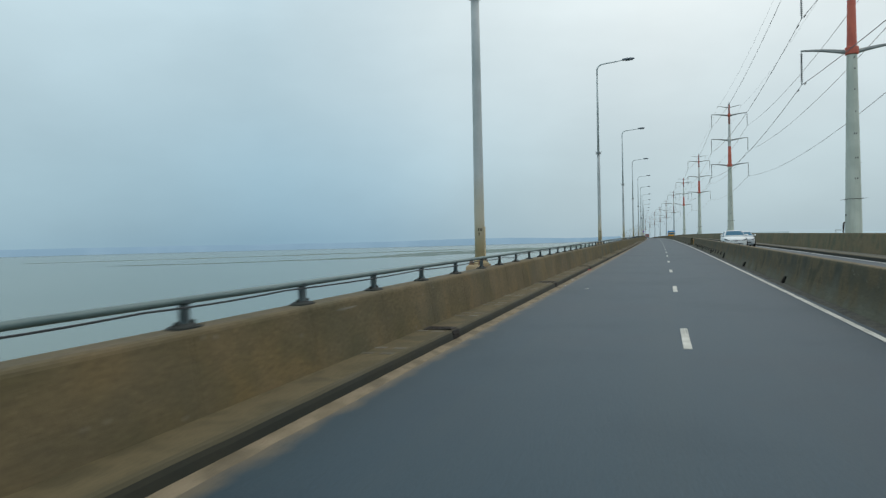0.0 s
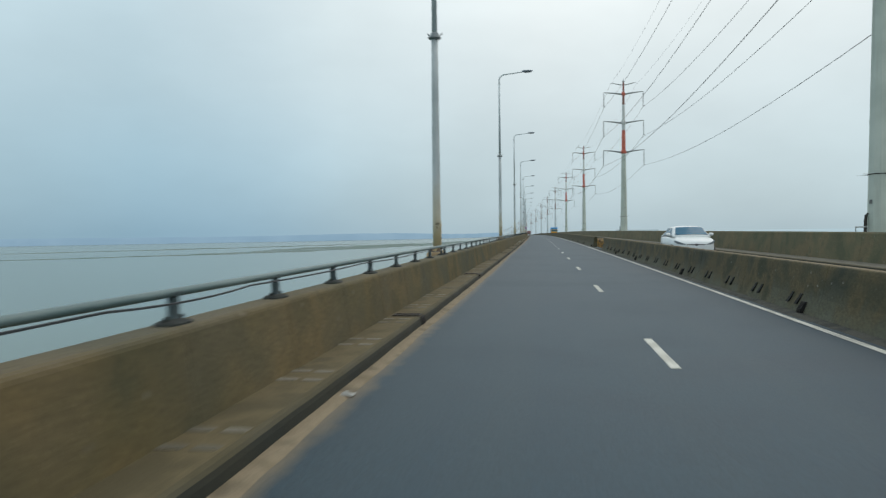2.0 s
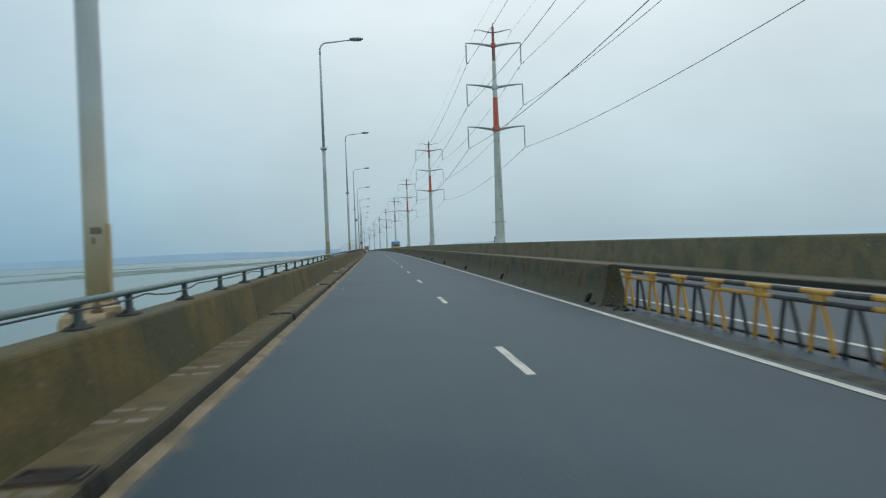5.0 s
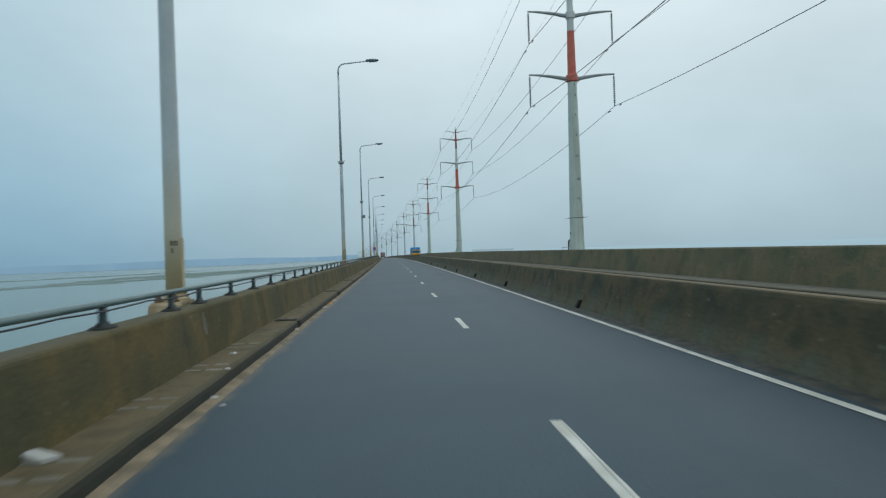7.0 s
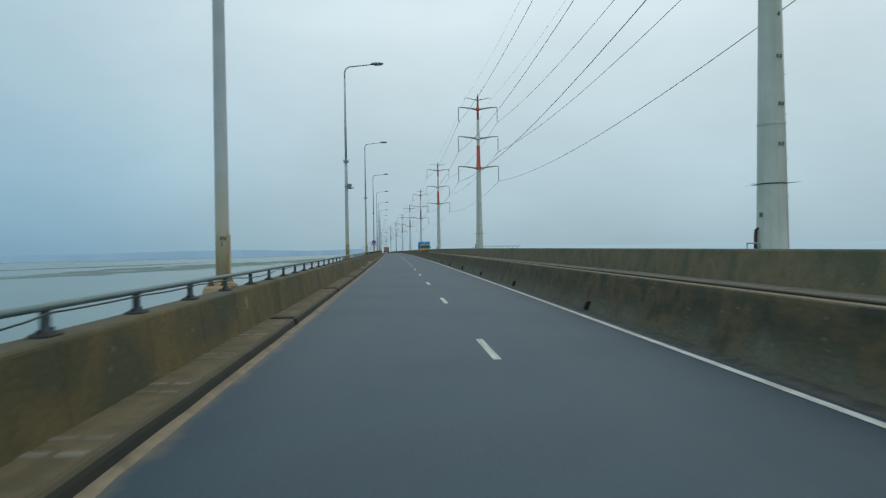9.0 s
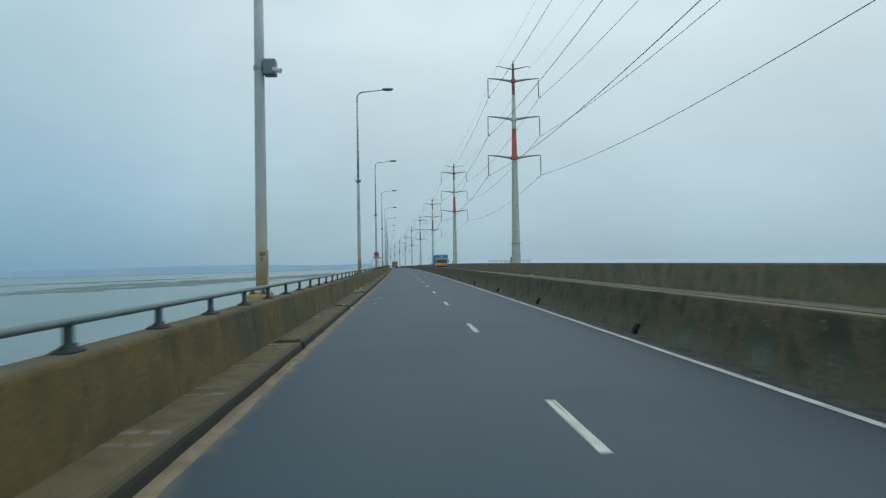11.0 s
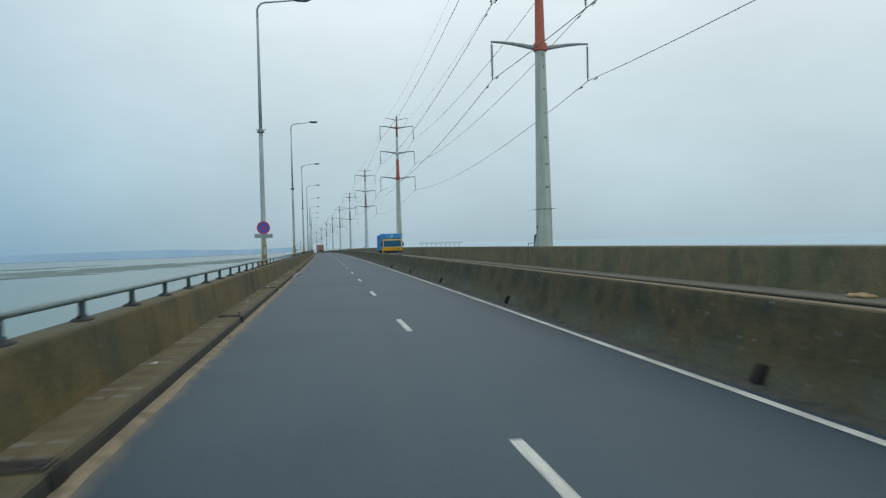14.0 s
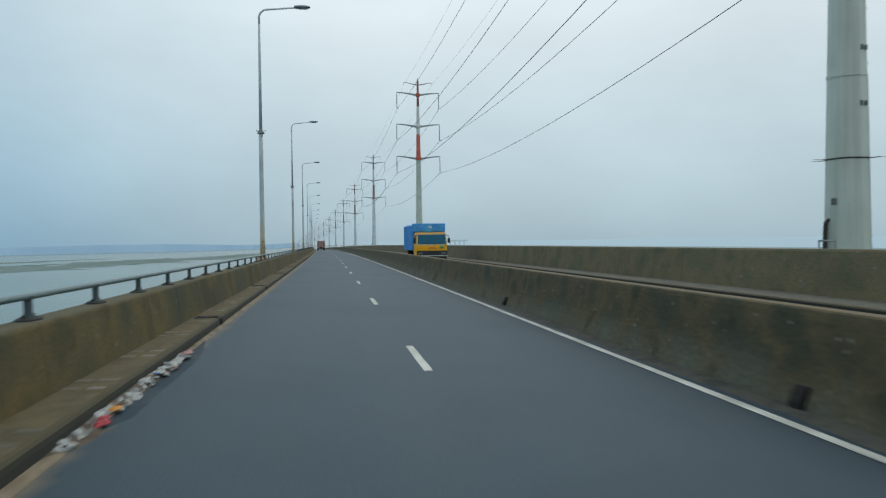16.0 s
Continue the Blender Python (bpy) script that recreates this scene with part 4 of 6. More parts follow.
def street_lamp(lower=POLE_FOOT, upper=POLE, label="tall grey street lamp with cream lower pole on an ochre plinth"):
    lp = holder("street_lamp", label=label, category="street lamp", group="street lamps along the parapet")
    bmw = bmesh.new()
    loft(bmw, [[Vector((x, y, z)) for x, y in ((-0.26 * f, -0.35 * f), (0.175, -0.35 * f), (0.175, 0.35 * f), (-0.26 * f, 0.35 * f))] for z, f in ((-0.032, 1.05), (0.76, 1.0), (0.83, 0.95), (0.87, 0.84))])
    part("plinth", bmw, PLINTH, lp, "ochre concrete plinth")
    bmw = bmesh.new()
    lathe(bmw, [(0.20, 0.85), (0.20, 0.91), (0.15, 0.92), (0.15, 0.96)], 14)
    part("base_flange", bmw, POLE_CREAM, lp)
    for sx, sy in ((-0.15, -0.23), (-0.15, 0.23), (0.07, -0.24), (0.07, 0.24)):
        bmw = bmesh.new()
        lathe(bmw, [(0.06, 0.78), (0.06, 0.895), (0.045, 0.90), (0.045, 0.95), (0.024, 0.955), (0.024, 1.0), (0.012, 1.01)], 8, sx, sy)
        part("anchor_bolt", bmw, RUST, lp, "rusty anchor bolt")
    bmw = bmesh.new()
    lathe(bmw, [(0.121, 0.9), (0.118, 1.9), (0.115, 2.6), (0.111, 3.6), (0.106, 4.6), (0.101, 5.6), (0.095, 6.98)], 16)
    part("lower_pole", bmw, lower, lp, "grey pole, cream with dust towards its foot" if lower is POLE_FOOT else "", True)
    bmw = bmesh.new()
    lathe(bmw, [(0.097, 6.98), (0.15, 7.00), (0.19, 7.02), (0.19, 7.05), (0.12, 7.06), (0.12, 7.16), (0.075, 7.19)], 14)
    for a in (0.4, 2.7):
        tube(bmw, [(0.1 * math.cos(a), 0.1 * math.sin(a), 7.06), (0.24 * math.cos(a), 0.24 * math.sin(a), 7.19)], 0.02, 5)
    part("collar", bmw, STEEL, lp)
    bmw = bmesh.new()
    lathe(bmw, [(0.080, 7.06), (0.068, 10.0), (0.055, 12.42)], 12)
    part("upper_pole", bmw, upper, lp, "", True)
    bmw = bmesh.new()
    pts = [(0, 0, 12.37)] + [(0.42 - 0.42 * math.cos(a), 0, 12.72 + 0.42 * math.sin(a)) for a in [i * math.pi / 2 / 6 for i in range(7)]] + [(1.1, 0, 13.21), (1.8, 0, 13.29)]
    tube(bmw, pts, [0.055] * 4 + [0.045] * 4 + [0.038, 0.035], 8)
    part("arm", bmw, upper, lp, "", True)
    bmw = bmesh.new()
    rings = []
    for f, w, h in ((0.0, 0.07, 0.07), (0.06, 0.11, 0.09), (0.3, 0.15, 0.105), (0.65, 0.15, 0.10), (0.9, 0.11, 0.07), (1.0, 0.05, 0.035)):
        x = 1.70 + 0.80 * f
        rings.append([Vector((x, w * math.cos(a), 13.305 + 0.03 * f + h * max(-0.55, math.sin(a)))) for a in [2 * math.pi * j / 12 for j in range(12)]])
    loft(bmw, rings)
    head = part("lamp_head", bmw, LAMP_HOUSING, lp, "dark grey lamp housing", True)
    bmw = bmesh.new()
    rings = []
    for f, w in ((0.0, 0.06), (0.2, 0.11), (0.6, 0.11), (1.0, 0.04)):
        x = 1.92 + 0.46 * f
        rings.append([Vector((x, w * math.cos(a), 13.265 + 0.02 * f + 0.06 * min(0, math.sin(a)))) for a in [2 * math.pi * j / 10 for j in range(10)]])
    loft(bmw, rings)
    part("diffuser", bmw, LAMP_GLASS, head, "", True)
    bmw = bmesh.new()
    box(bmw, 0.085, 0.130, -0.045, 0.045, 1.06, 1.74, 0.006)
    part("access_door", bmw, POLE_CREAM, lp)
    # stencilled marks that cannot be read
    for z, blocks in ((1.67, ((-0.42, -0.16), (-0.08, 0.12), (0.20, 0.42))), (1.57, ((-0.30, -0.12),))):
        for a0, a1 in blocks:
            bmw = bmesh.new()
            loft(bmw, [[Vector((0.1225 * math.cos(a), 0.1225 * math.sin(a), zz)) for a in [-1.22 + a0 + (a1 - a0) * i / 3 for i in range(4)]] for zz in (z - 0.034, z + 0.034)], False, False)
            part("stencil_bar", bmw, STENCIL, lp)
    return lp


first_lamp = street_lamp()
first_lamp.matrix_basis = at(lamp_x(0), lamp_at(0), 0)
for k in range(-5, 8):
    if k:
        copy_thing(first_lamp, at(lamp_x(k), lamp_at(k), 0))
# the lamps further on have haze painted into their colour
hazed_lamp = street_lamp(POLE_HAZED, POLE_HAZED, "tall galvanised street lamp on an ochre plinth, paled with haze")
hazed_lamp.matrix_basis = at(lamp_x(8), lamp_at(8), 0)
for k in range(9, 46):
    copy_thing(hazed_lamp, at(lamp_x(k), lamp_at(k), 0))

# a camera box on one lamp
cctv = holder("surveillance_box", at(lamp_x(2), lamp_at(2), 5.45), label="small grey camera box strapped to a lamp pole", category="camera box")
bm = bmesh.new()
box(bm, 0.10, 0.34, -0.14, 0.14, -0.16, 0.16, 0.02)
part("housing", bm, LAMP_HOUSING, cctv)
bm = bmesh.new()
lathe(bm, [(0.112, -0.05), (0.118, -0.04), (0.118, 0.04), (0.112, 0.05)], 12)
part("strap", bm, STEEL, cctv)
bm = bmesh.new()
tube(bm, [(0.30, -0.10, -0.05), (0.46, -0.22, -0.12)], 0.05, 8)
part("camera_barrel", bm, WHITE_CARD, cctv)

# ---- steel railing on the left parapet ----
railing = holder("parapet_railing", label="grey-green steel tube railing on dark posts along the parapet", category="railing", kind="structure")
RAIL_X, RAIL_Z = -2.72, 1.052
bm = bmesh.new()
tube(bm, [bend(RAIL_X, s, RAIL_Z) for s in LONG], 0.032, 10)
part("top_rail", bm, RAIL_PAINT, railing, "", True)
bm = bmesh.new()
loft(bm, [[Vector((x, y, z)) for x, y in ((-w, -d), (w, -d), (w, d), (-w, d))] for z, w, d in ((0.03, 0.030, 0.046), (0.06, 0.026, 0.040), (0.19, 0.026, 0.040))])
tube(bm, [(0, -0.05, 0.217), (0, 0.05, 0.217)], 0.035, 8)
post0 = part("post", bm, POST_PAINT, railing)
bm = bmesh.new()
loft(bm, [[Vector((w * math.copysign(abs(math.cos(a)) ** 0.6, math.cos(a)), d * math.copysign(abs(math.sin(a)) ** 0.6, math.sin(a)), z)) for a in [2 * math.pi * (k + 0.5) / 12 for k in range(12)]]
          for z, w, d in ((-0.004, 0.100, 0.165), (0.014, 0.098, 0.160), (0.026, 0.080, 0.130), (0.036, 0.050, 0.070), (0.040, 0.028, 0.042))])
for sy in (-0.105, 0.105):
    lathe(bm, [(0.022, 0.02), (0.022, 0.055), (0.010, 0.062)], 6, 0.0, sy)
base0 = part("base_plate", bm, POST_BASE, railing, "dark bolted base plate")
post0.matrix_basis = base0.matrix_basis = at(RAIL_X, post_at(0), TOP_L)
for s in spots:
    if -20 < s < 340 and abs(s - post_at(0)) > 0.01:
        shared("post", post0.data, railing, at(RAIL_X, s, TOP_L))
        shared("base_plate", base0.data, railing, at(RAIL_X, s, TOP_L))
bm = bmesh.new()
for s in steps(341, 900, 2.04):
    q = bend(RAIL_X, s, 0)
    box(bm, q.x - 0.035, q.x + 0.035, s - 0.045, s + 0.045, q.z + TOP_L, q.z + 1.03)
far_posts = part("far_posts", bm, POST_PAINT, railing)
tagged(far_posts, kind="stuff")

# a slack cable tied under the rail
rng = random.Random(12)
bm = bmesh.new()
pts = []
s = -6.0
while s < 172:
    ln = rng.choice((2.04, 2.04, 4.08))
    sag = rng.choice((0.005, 0.01, 0.015, 0.02, 0.03, 0.06))
    for i in range(6):
        f = i / 6
        pts.append(bend(RAIL_X + 0.06 + 0.015 * math.sin(s + f * 3), s + ln * f, RAIL_Z - 0.042 - sag * 4 * f * (1 - f)))
    s += ln
tube(bm, pts, 0.009, 5)
tagged(mesh_object("cable", bm, CABLE), label="black cable tied slackly under the railing", category="cable")

# ---- walkway gratings, scuppers, mortar patches ----
GRATES = [4.0, 13.9, 24.0, 33.9, 43.7, 53.9, 63.5, 73.0, 82.5, 92.1, 102.3, 112.2, 122.8, 133.1, 142.5, 152.9, 162.6, 172.3, 182.0, 191.8, 201.7, 211.8, 221.9, 231.8, 241.8, 251.6, 261.7, 271.6, 281.5, 291.5, 301.4, 311.3]


def grating():
    gt = holder("drain_grating", label="rusty iron drain grating across the walkway", category="drain grating", group="drain gratings")
    bmw = bmesh.new()
    for y in (-0.125, 0.125):
        box(bmw, -0.43, 0.0, y - 0.015, y + 0.015, 0.0, 0.016)
    for x in (-0.42, -0.012):
        box(bmw, x - 0.012, x + 0.012, -0.11, 0.11, 0.0, 0.016)
    part("frame", bmw, IRON, gt)
    bmw = bmesh.new()
    loft(bmw, [[Vector((x + 0.05 * y / 0.11, y, z)) for x, z in ((-0.009, 0.002), (0.009, 0.002), (0.009, 0.013), (-0.009, 0.013))] for y in (-0.112, 0.112)])
    bar0 = part("bar", bmw, IRON, gt)
    bar0.matrix_basis = pose(-0.355, 0, 0)
    for i in range(1, 8):
        shared("bar", bar0.data, gt, pose(-0.355 + 0.041 * i, 0, 0))
    bmw = bmesh.new()
    box(bmw, -0.41, -0.02, -0.11, 0.11, 0.0005, 0.0025)
    part("shaft_floor", bmw, BLACK, gt)
    bmw = bmesh.new()
    loft(bmw, [[Vector((x, y, z)) for x, z in ((0.012, -0.140), (0.052, -0.140), (0.044, -0.060), (0.030, -0.016), (0.012, -0.008))] for y in (-0.15, 0.15)])
    part("scupper_mouth", bmw, BLACK, gt, "scupper opening in the kerb face, its shade in black")
    for y in (-0.075, 0.0, 0.075):
        bmw = bmesh.new()
        tube(bmw, [(0.053, y, -0.138), (0.045, y, -0.060), (0.031, y, -0.018)], 0.007, 5)
        part("scupper_bar", bmw, IRON, gt)
    return gt


first_grate = grating()
first_grate.matrix_basis = at(X_KERB - 0.035, GRATES[0], 0.1535)
for s in GRATES[1:]:
    copy_thing(first_grate, at(X_KERB - 0.035, s, 0.1535))

patches = holder("anchor_patches", label="pale mortar patches in fours on the walkway", category="mortar patch", kind="structure")
rng = random.Random(3)
bm = bmesh.new()
loft(bm, [[Vector((x * f, y * f, z)) for x, y in ((-0.092, -0.055), (-0.03, -0.062), (0.09, -0.05), (0.093, 0.05), (0.02, 0.06), (-0.09, 0.056))] for z, f in ((0.0, 1.0), (0.004, 0.96))])
pad0 = None
rest = bmesh.new()
for k in range(-64, 80):
    s = 136.57 + 1.948 * k
    if noise.noise(Vector((s * 0.05, 7, 1))) < -0.62:
        continue
    for ds in (-0.19, 0.19):
        for x in (-2.135, -2.378):
            m = at(x + rng.uniform(-0.012, 0.012), s + ds + rng.uniform(-0.02, 0.02), 0.1515, rng.uniform(-4, 4)) @ Matrix.Diagonal((rng.uniform(0.85, 1.05), rng.uniform(0.8, 1.05), 1, 1))
            if 75 < s < 215:
                if pad0 is None:
                    pad0 = part("patch", bm, PATCH, patches)
                    pad0.matrix_basis = m
                else:
                    shared("patch", pad0.data, patches, m)
            else:
                loft(rest, [[m @ Vector((x * f, y * f, z)) for x, y in ((-0.092, -0.055), (-0.03, -0.062), (0.09, -0.05), (0.093, 0.05), (0.02, 0.06), (-0.09, 0.056))] for z, f in ((0.0, 1.0), (0.004, 0.96))])
tagged(part("far_patches", rest, PATCH, patches), kind="stuff")

# ---- drain mouths and slots in the median ----
DRAINS = [5.5, 15.6, 25.5, 35.4, 45.4, 55.4, 65.9, 74.2, 92.95, 103.3, 113.5, 124.5, 134.8, 144.45, 154.7, 164.2, 173.8, 183.3, 192.9, 202.4, 212.9, 223.6, 233.7, 243.75, 253.7, 264.0]


def drain_mouth():
    d = holder("drain_mouth", label="drain opening at the foot of the barrier, its shade in black", category="drain", group="drain mouths in the barrier")
    bmw = bmesh.new()
    left = [Vector((x, -0.13, z)) for x, z in ((0.02, 0.02), (-0.04, 0.03), (-0.035, 0.10), (0.045, 0.26), (0.11, 0.26))]
    right = [Vector((v.x, 0.13, v.z)) for v in left]
    loft(bmw, [left, right])
    part("hood", bmw, BLACK, d)
    bmw = bmesh.new()
    tube(bmw, [(-0.043, 0, 0.035), (-0.037, 0, 0.10), (0.040, 0, 0.255)], 0.009, 5)
    bar0 = part("bar", bmw, IRON, d)
    for y in (-0.07, 0.07):
        shared("bar", bar0.data, d, pose(0, y, 0))
    return d


first_drain = drain_mouth()
first_drain.matrix_basis = at(X_MED0, DRAINS[0], 0.0) @ Matrix.Diagonal((1, 0.78, 0.9, 1))
for s in DRAINS[1:]:
    copy_thing(first_drain, at(X_MED0, s, 0.0) @ Matrix.Diagonal((1, 0.78, 0.9, 1)))

slots = holder("anchor_slots", label="pairs of dark slanted anchor slots in the barrier foot", category="anchor slot", kind="structure")
bm = bmesh.new()
loft(bm, [[Vector((x - 0.004, y + 0.15 - z * 0.55, z)) for x, z in ((0.033, 0.14), (0.092, 0.262), (0.112, 0.325), (0.135, 0.325), (0.14, 0.14))] for y in (-0.06, 0.04)])
slot0 = part("slot", bm, BLACK, slots)
slot0.matrix_basis = at(X_MED0, 45.70, 0.0)
for k in range(0, 17):
    for ds in (0.0, 0.40):
        s = 45.70 + 2.106 * k + ds
        if s > 45.8 and s < GAP[0] - 0.3:
            shared("slot", slot0.data, slots, at(X_MED0, s, 0.0))

# ---- movable barrier in the median gap ----
YELLOW = surface("chipped yellow paint", [(0.46, 0.22, 0.035), (0.60, 0.33, 0.06)], scale=5, fine=60, rough=0.6, bump=0.1, streak=((0.16, 0.08, 0.03), (6, 6, 3), 0.56, 0.6))
BLACK_PAINT = surface("worn black paint", [(0.018, 0.022, 0.028), (0.05, 0.05, 0.05)], scale=5, fine=60, rough=0.6, bump=0.1)


def movable_barrier(s0, s1):
    mb = holder("movable_barrier", at(4.65, s0, 0), label="yellow and black steel railing closing the median gap", category="barrier")
    ln = s1 - s0
    k = 14
    d = ln / k
    for i in range(k):
        for name, z, r in (("top_rail", 0.700, 0.036), ("middle_rail", 0.585, 0.030)):
            bmw = bmesh.new()
            tube(bmw, [(0, d * i, z), (0, d * (i + 0.5), z - 0.004), (0, d * (i + 1), z)], r, 8)
            part(name, bmw, (BLACK_PAINT, YELLOW)[(i + (name == "middle_rail" and i % 3 == 0)) % 2], mb)
        for sg in (1, -1):
            bmw = bmesh.new()
            y = d * (i + 0.5 - sg * 0.10)
            tube(bmw, [(0, y, 0.58), (0.012, y - sg * d * 0.15, 0.30), (0.02, y - sg * d * 0.26, 0.004)], [0.028, 0.026, 0.030], 6)
            part("leg", bmw, YELLOW if i % 2 else BLACK_PAINT, mb)
        if i % 2:
            bmw = bmesh.new()
            box(bmw, -0.024, 0.024, d * (i + 0.30), d * (i + 0.72), 0.575, 0.70, 0.006)
            part("bracket_plate", bmw, YELLOW, mb)
    return mb


movable_barrier(GAP[0] + 0.12, GAP[1] - 0.15)
rng = random.Random(31)
rubble = holder("rubble_pile", at(4.45, GAP[1] - 0.2, 0), label="broken dark concrete lumps at the barrier end", category="rubble")
for i in range(34):
    bm = bmesh.new()
    bmesh.ops.create_icosphere(bm, subdivisions=2, radius=rng.uniform(0.025, 0.075))
    for v in bm.verts:
        v.co *= rng.uniform(0.7, 1.25)
        v.co.z *= 0.7
        v.co += Vector((0, 0, 0))
    lump = part("lump", bm, GUTTER if i % 2 else KERB, rubble)
    lump.matrix_basis = pose(rng.uniform(-0.32, 0.12), rng.uniform(-1.1, 0.9), rng.uniform(0.01, 0.035), rng.uniform(0, 90), 0, rng.uniform(0, 180))

# ---- no-stopping sign on one lamp ----
SIGN_RED = plain("sign red", (0.62, 0.045, 0.075), 0.45)
SIGN_BLUE = plain("sign blue", (0.025, 0.15, 0.66), 0.45)
SIGN_TEXT = plain("faded grey lettering", (0.20, 0.22, 0.22), 0.6)
SIGN_BACK = plain("sign plate white", (0.44, 0.53, 0.53), 0.5)


def sign():
    sg = holder("no_stopping_sign", at(lamp_x(4) + 0.02, lamp_at(4) - 0.25, 2.5), label="round blue no-stopping sign with red cross and a white text plate", category="road sign")

    def disc(r0, r1, y, n=40):
        bmw = bmesh.new()
        loft(bmw, [[Vector((r * math.cos(2 * math.pi * j / n), yy, r * math.sin(2 * math.pi * j / n))) for j in range(n)] for r, yy in ((r1, y), (r1, y - 0.006), (r0, y - 0.006), (r0, y))], True, False)
        return bmw
    bmw = bmesh.new()
    loft(bmw, [[Vector((0.30 * math.cos(2 * math.pi * j / 40), yy, 0.30 * math.sin(2 * math.pi * j / 40))) for j in range(40)] for yy in (0.0, -0.008)])
    part("disc", bmw, SIGN_BLUE, sg)
    part("rim", disc(0.245, 0.305, -0.006), SIGN_RED, sg, "red rim")
    for a in (45, 135):
        bmw = bmesh.new()
        box(bmw, -0.26, 0.26, -0.0165 - 0.003 * (a > 90), -0.006, -0.028, 0.028)
        bmesh.ops.rotate(bmw, verts=bmw.verts, cent=(0, 0, 0), matrix=Matrix.Rotation(radians(a), 3, "Y"))
        part("cross_bar", bmw, SIGN_RED, sg, "red diagonal bar")
    bmw = bmesh.new()
    box(bmw, -0.41, 0.41, -0.010, 0.002, -0.475, -0.285, 0.003)
    plate = part("text_plate", bmw, SIGN_BACK, sg, "white text plate")
    bmw = bmesh.new()
    for x0, x1, z0, z1 in ((-0.41, 0.41, -0.475, -0.462), (-0.41, 0.41, -0.298, -0.285), (-0.41, -0.397, -0.475, -0.285), (0.397, 0.41, -0.475, -0.285)):
        box(bmw, x0, x1, -0.014, -0.0095, z0, z1)
    part("plate_border", bmw, DARK_MARK, plate)
    rr = random.Random(2)
    x = -0.36
    while x < 0.34:
        w = rr.uniform(0.035, 0.075)
        bmw = bmesh.new()
        box(bmw, x, min(x + w, 0.37), -0.0135, -0.0095, -0.408, -0.356)
        part("text_bar", bmw, SIGN_TEXT, plate)
        x += w + 0.016
    bmw = bmesh.new()
    for z in (0.12, -0.12, -0.38):
        box(bmw, -0.13, 0.13, 0.002, 0.045, z - 0.02, z + 0.02)
    part("bracket", bmw, STEEL, sg)
    return sg


sign()
notice = holder("paper_notice", at(lamp_x(4), lamp_at(4), 1.42), label="pale sheet pasted round the foot of a lamp pole", category="notice")
bm = bmesh.new()
loft(bm, [[Vector((0.126 * math.cos(a), 0.126 * math.sin(a), z)) for a in [-1.75 + 0.2 * i for i in range(7)]] for z in (-0.2, 0.22)], False, False)
part("sheet", bm, NOTICE, notice)

# ---- vehicles ----


def glossy(name, colour, rough, metal=0.0):
    """Smooth paint or glass with the faintest film of dust."""
    return surface(name, [tuple(v * 0.98 for v in colour), tuple(v * 1.01 for v in colour)], scale=1.2, fine=160, rough=rough, metal=metal, bump=0.0, grain=0.015, local=True, rough_vary=0.03)


CAR_WHITE = glossy("white car paint", (0.74, 0.78, 0.79), 0.22)
CAR_SILVER = glossy("silver white car paint", (0.64, 0.69, 0.72), 0.24)
# the blue paints the sky's reflection into the glass; specular is turned down
CAR_GLASS = glossy("dark glass with sky reflection in its blue", (0.024, 0.125, 0.205), 0.06)
CAR_GLASS.node_tree.nodes["Principled BSDF"].inputs["Specular IOR Level"].default_value = 0.10
TYRE = plain("black tyre rubber", (0.018, 0.018, 0.019), 0.85)
RIM = plain("grey alloy rim", (0.35, 0.36, 0.37), 0.35, 0.7)
TRIM_BLACK = plain("black plastic trim", (0.02, 0.021, 0.023), 0.6)
LENS = plain("headlamp lens", (0.15, 0.18, 0.20), 0.2)


def wheel(parent, x, y, r, w, rim_mat):
    bmw = bmesh.new()
    prof = [(r * 0.62, -w / 2), (r * 0.93, -w / 2), (r, -w / 2 + 0.03), (r, w / 2 - 0.03), (r * 0.93, w / 2), (r * 0.62, w / 2)]
    n = 24
    loft(bmw, [[Vector((x + q, y + rr * math.cos(2 * math.pi * j / n), r + rr * math.sin(2 * math.pi * j / n))) for j in range(n)] for rr, q in prof])
    wh = part("wheel", bmw, TYRE, parent, "", True)
    bmw = bmesh.new()
    sg = 1 if x > 0 else -1
    loft(bmw, [[Vector((x + sg * q, y + rr * math.cos(2 * math.pi * j / n), r + rr * math.sin(2 * math.pi * j / n))) for j in range(n)] for rr, q in ((r * 0.64, w * 0.45), (r * 0.6, w * 0.52), (r * 0.2, w * 0.40), (r * 0.12, w * 0.5))])
    part("rim", bmw, rim_mat, wh)
    return wh


def super_ring(y, w, z0, z1, n=20, p=4.0, taper=0.0):
    """A rounded cross-section at y, as wide as 2 w, from z0 to z1; taper draws the top in."""
    out = []
    for j in range(n):
        a = 2 * math.pi * (j + 0.5) / n
        c, sn = math.cos(a), math.sin(a)
        xx = math.copysign(abs(c) ** (2 / p), c)
        zz = math.copysign(abs(sn) ** (2 / p), sn)
        f = (zz + 1) / 2
        out.append(Vector((w * xx * (1 - taper * f), y, z0 + (z1 - z0) * f)))
    return out


def pane(points, thick=0.008, lift=0.004):
    """A flat sheet through points, standing proud of the face that it lies on."""
    bmw = bmesh.new()
    pts = [Vector(q) for q in points]
    no = (pts[1] - pts[0]).cross(pts[2] - pts[0]).normalized()
    loft(bmw, [[q + no * (lift - thick) for q in pts], [q + no * lift for q in pts]])
    return bmw


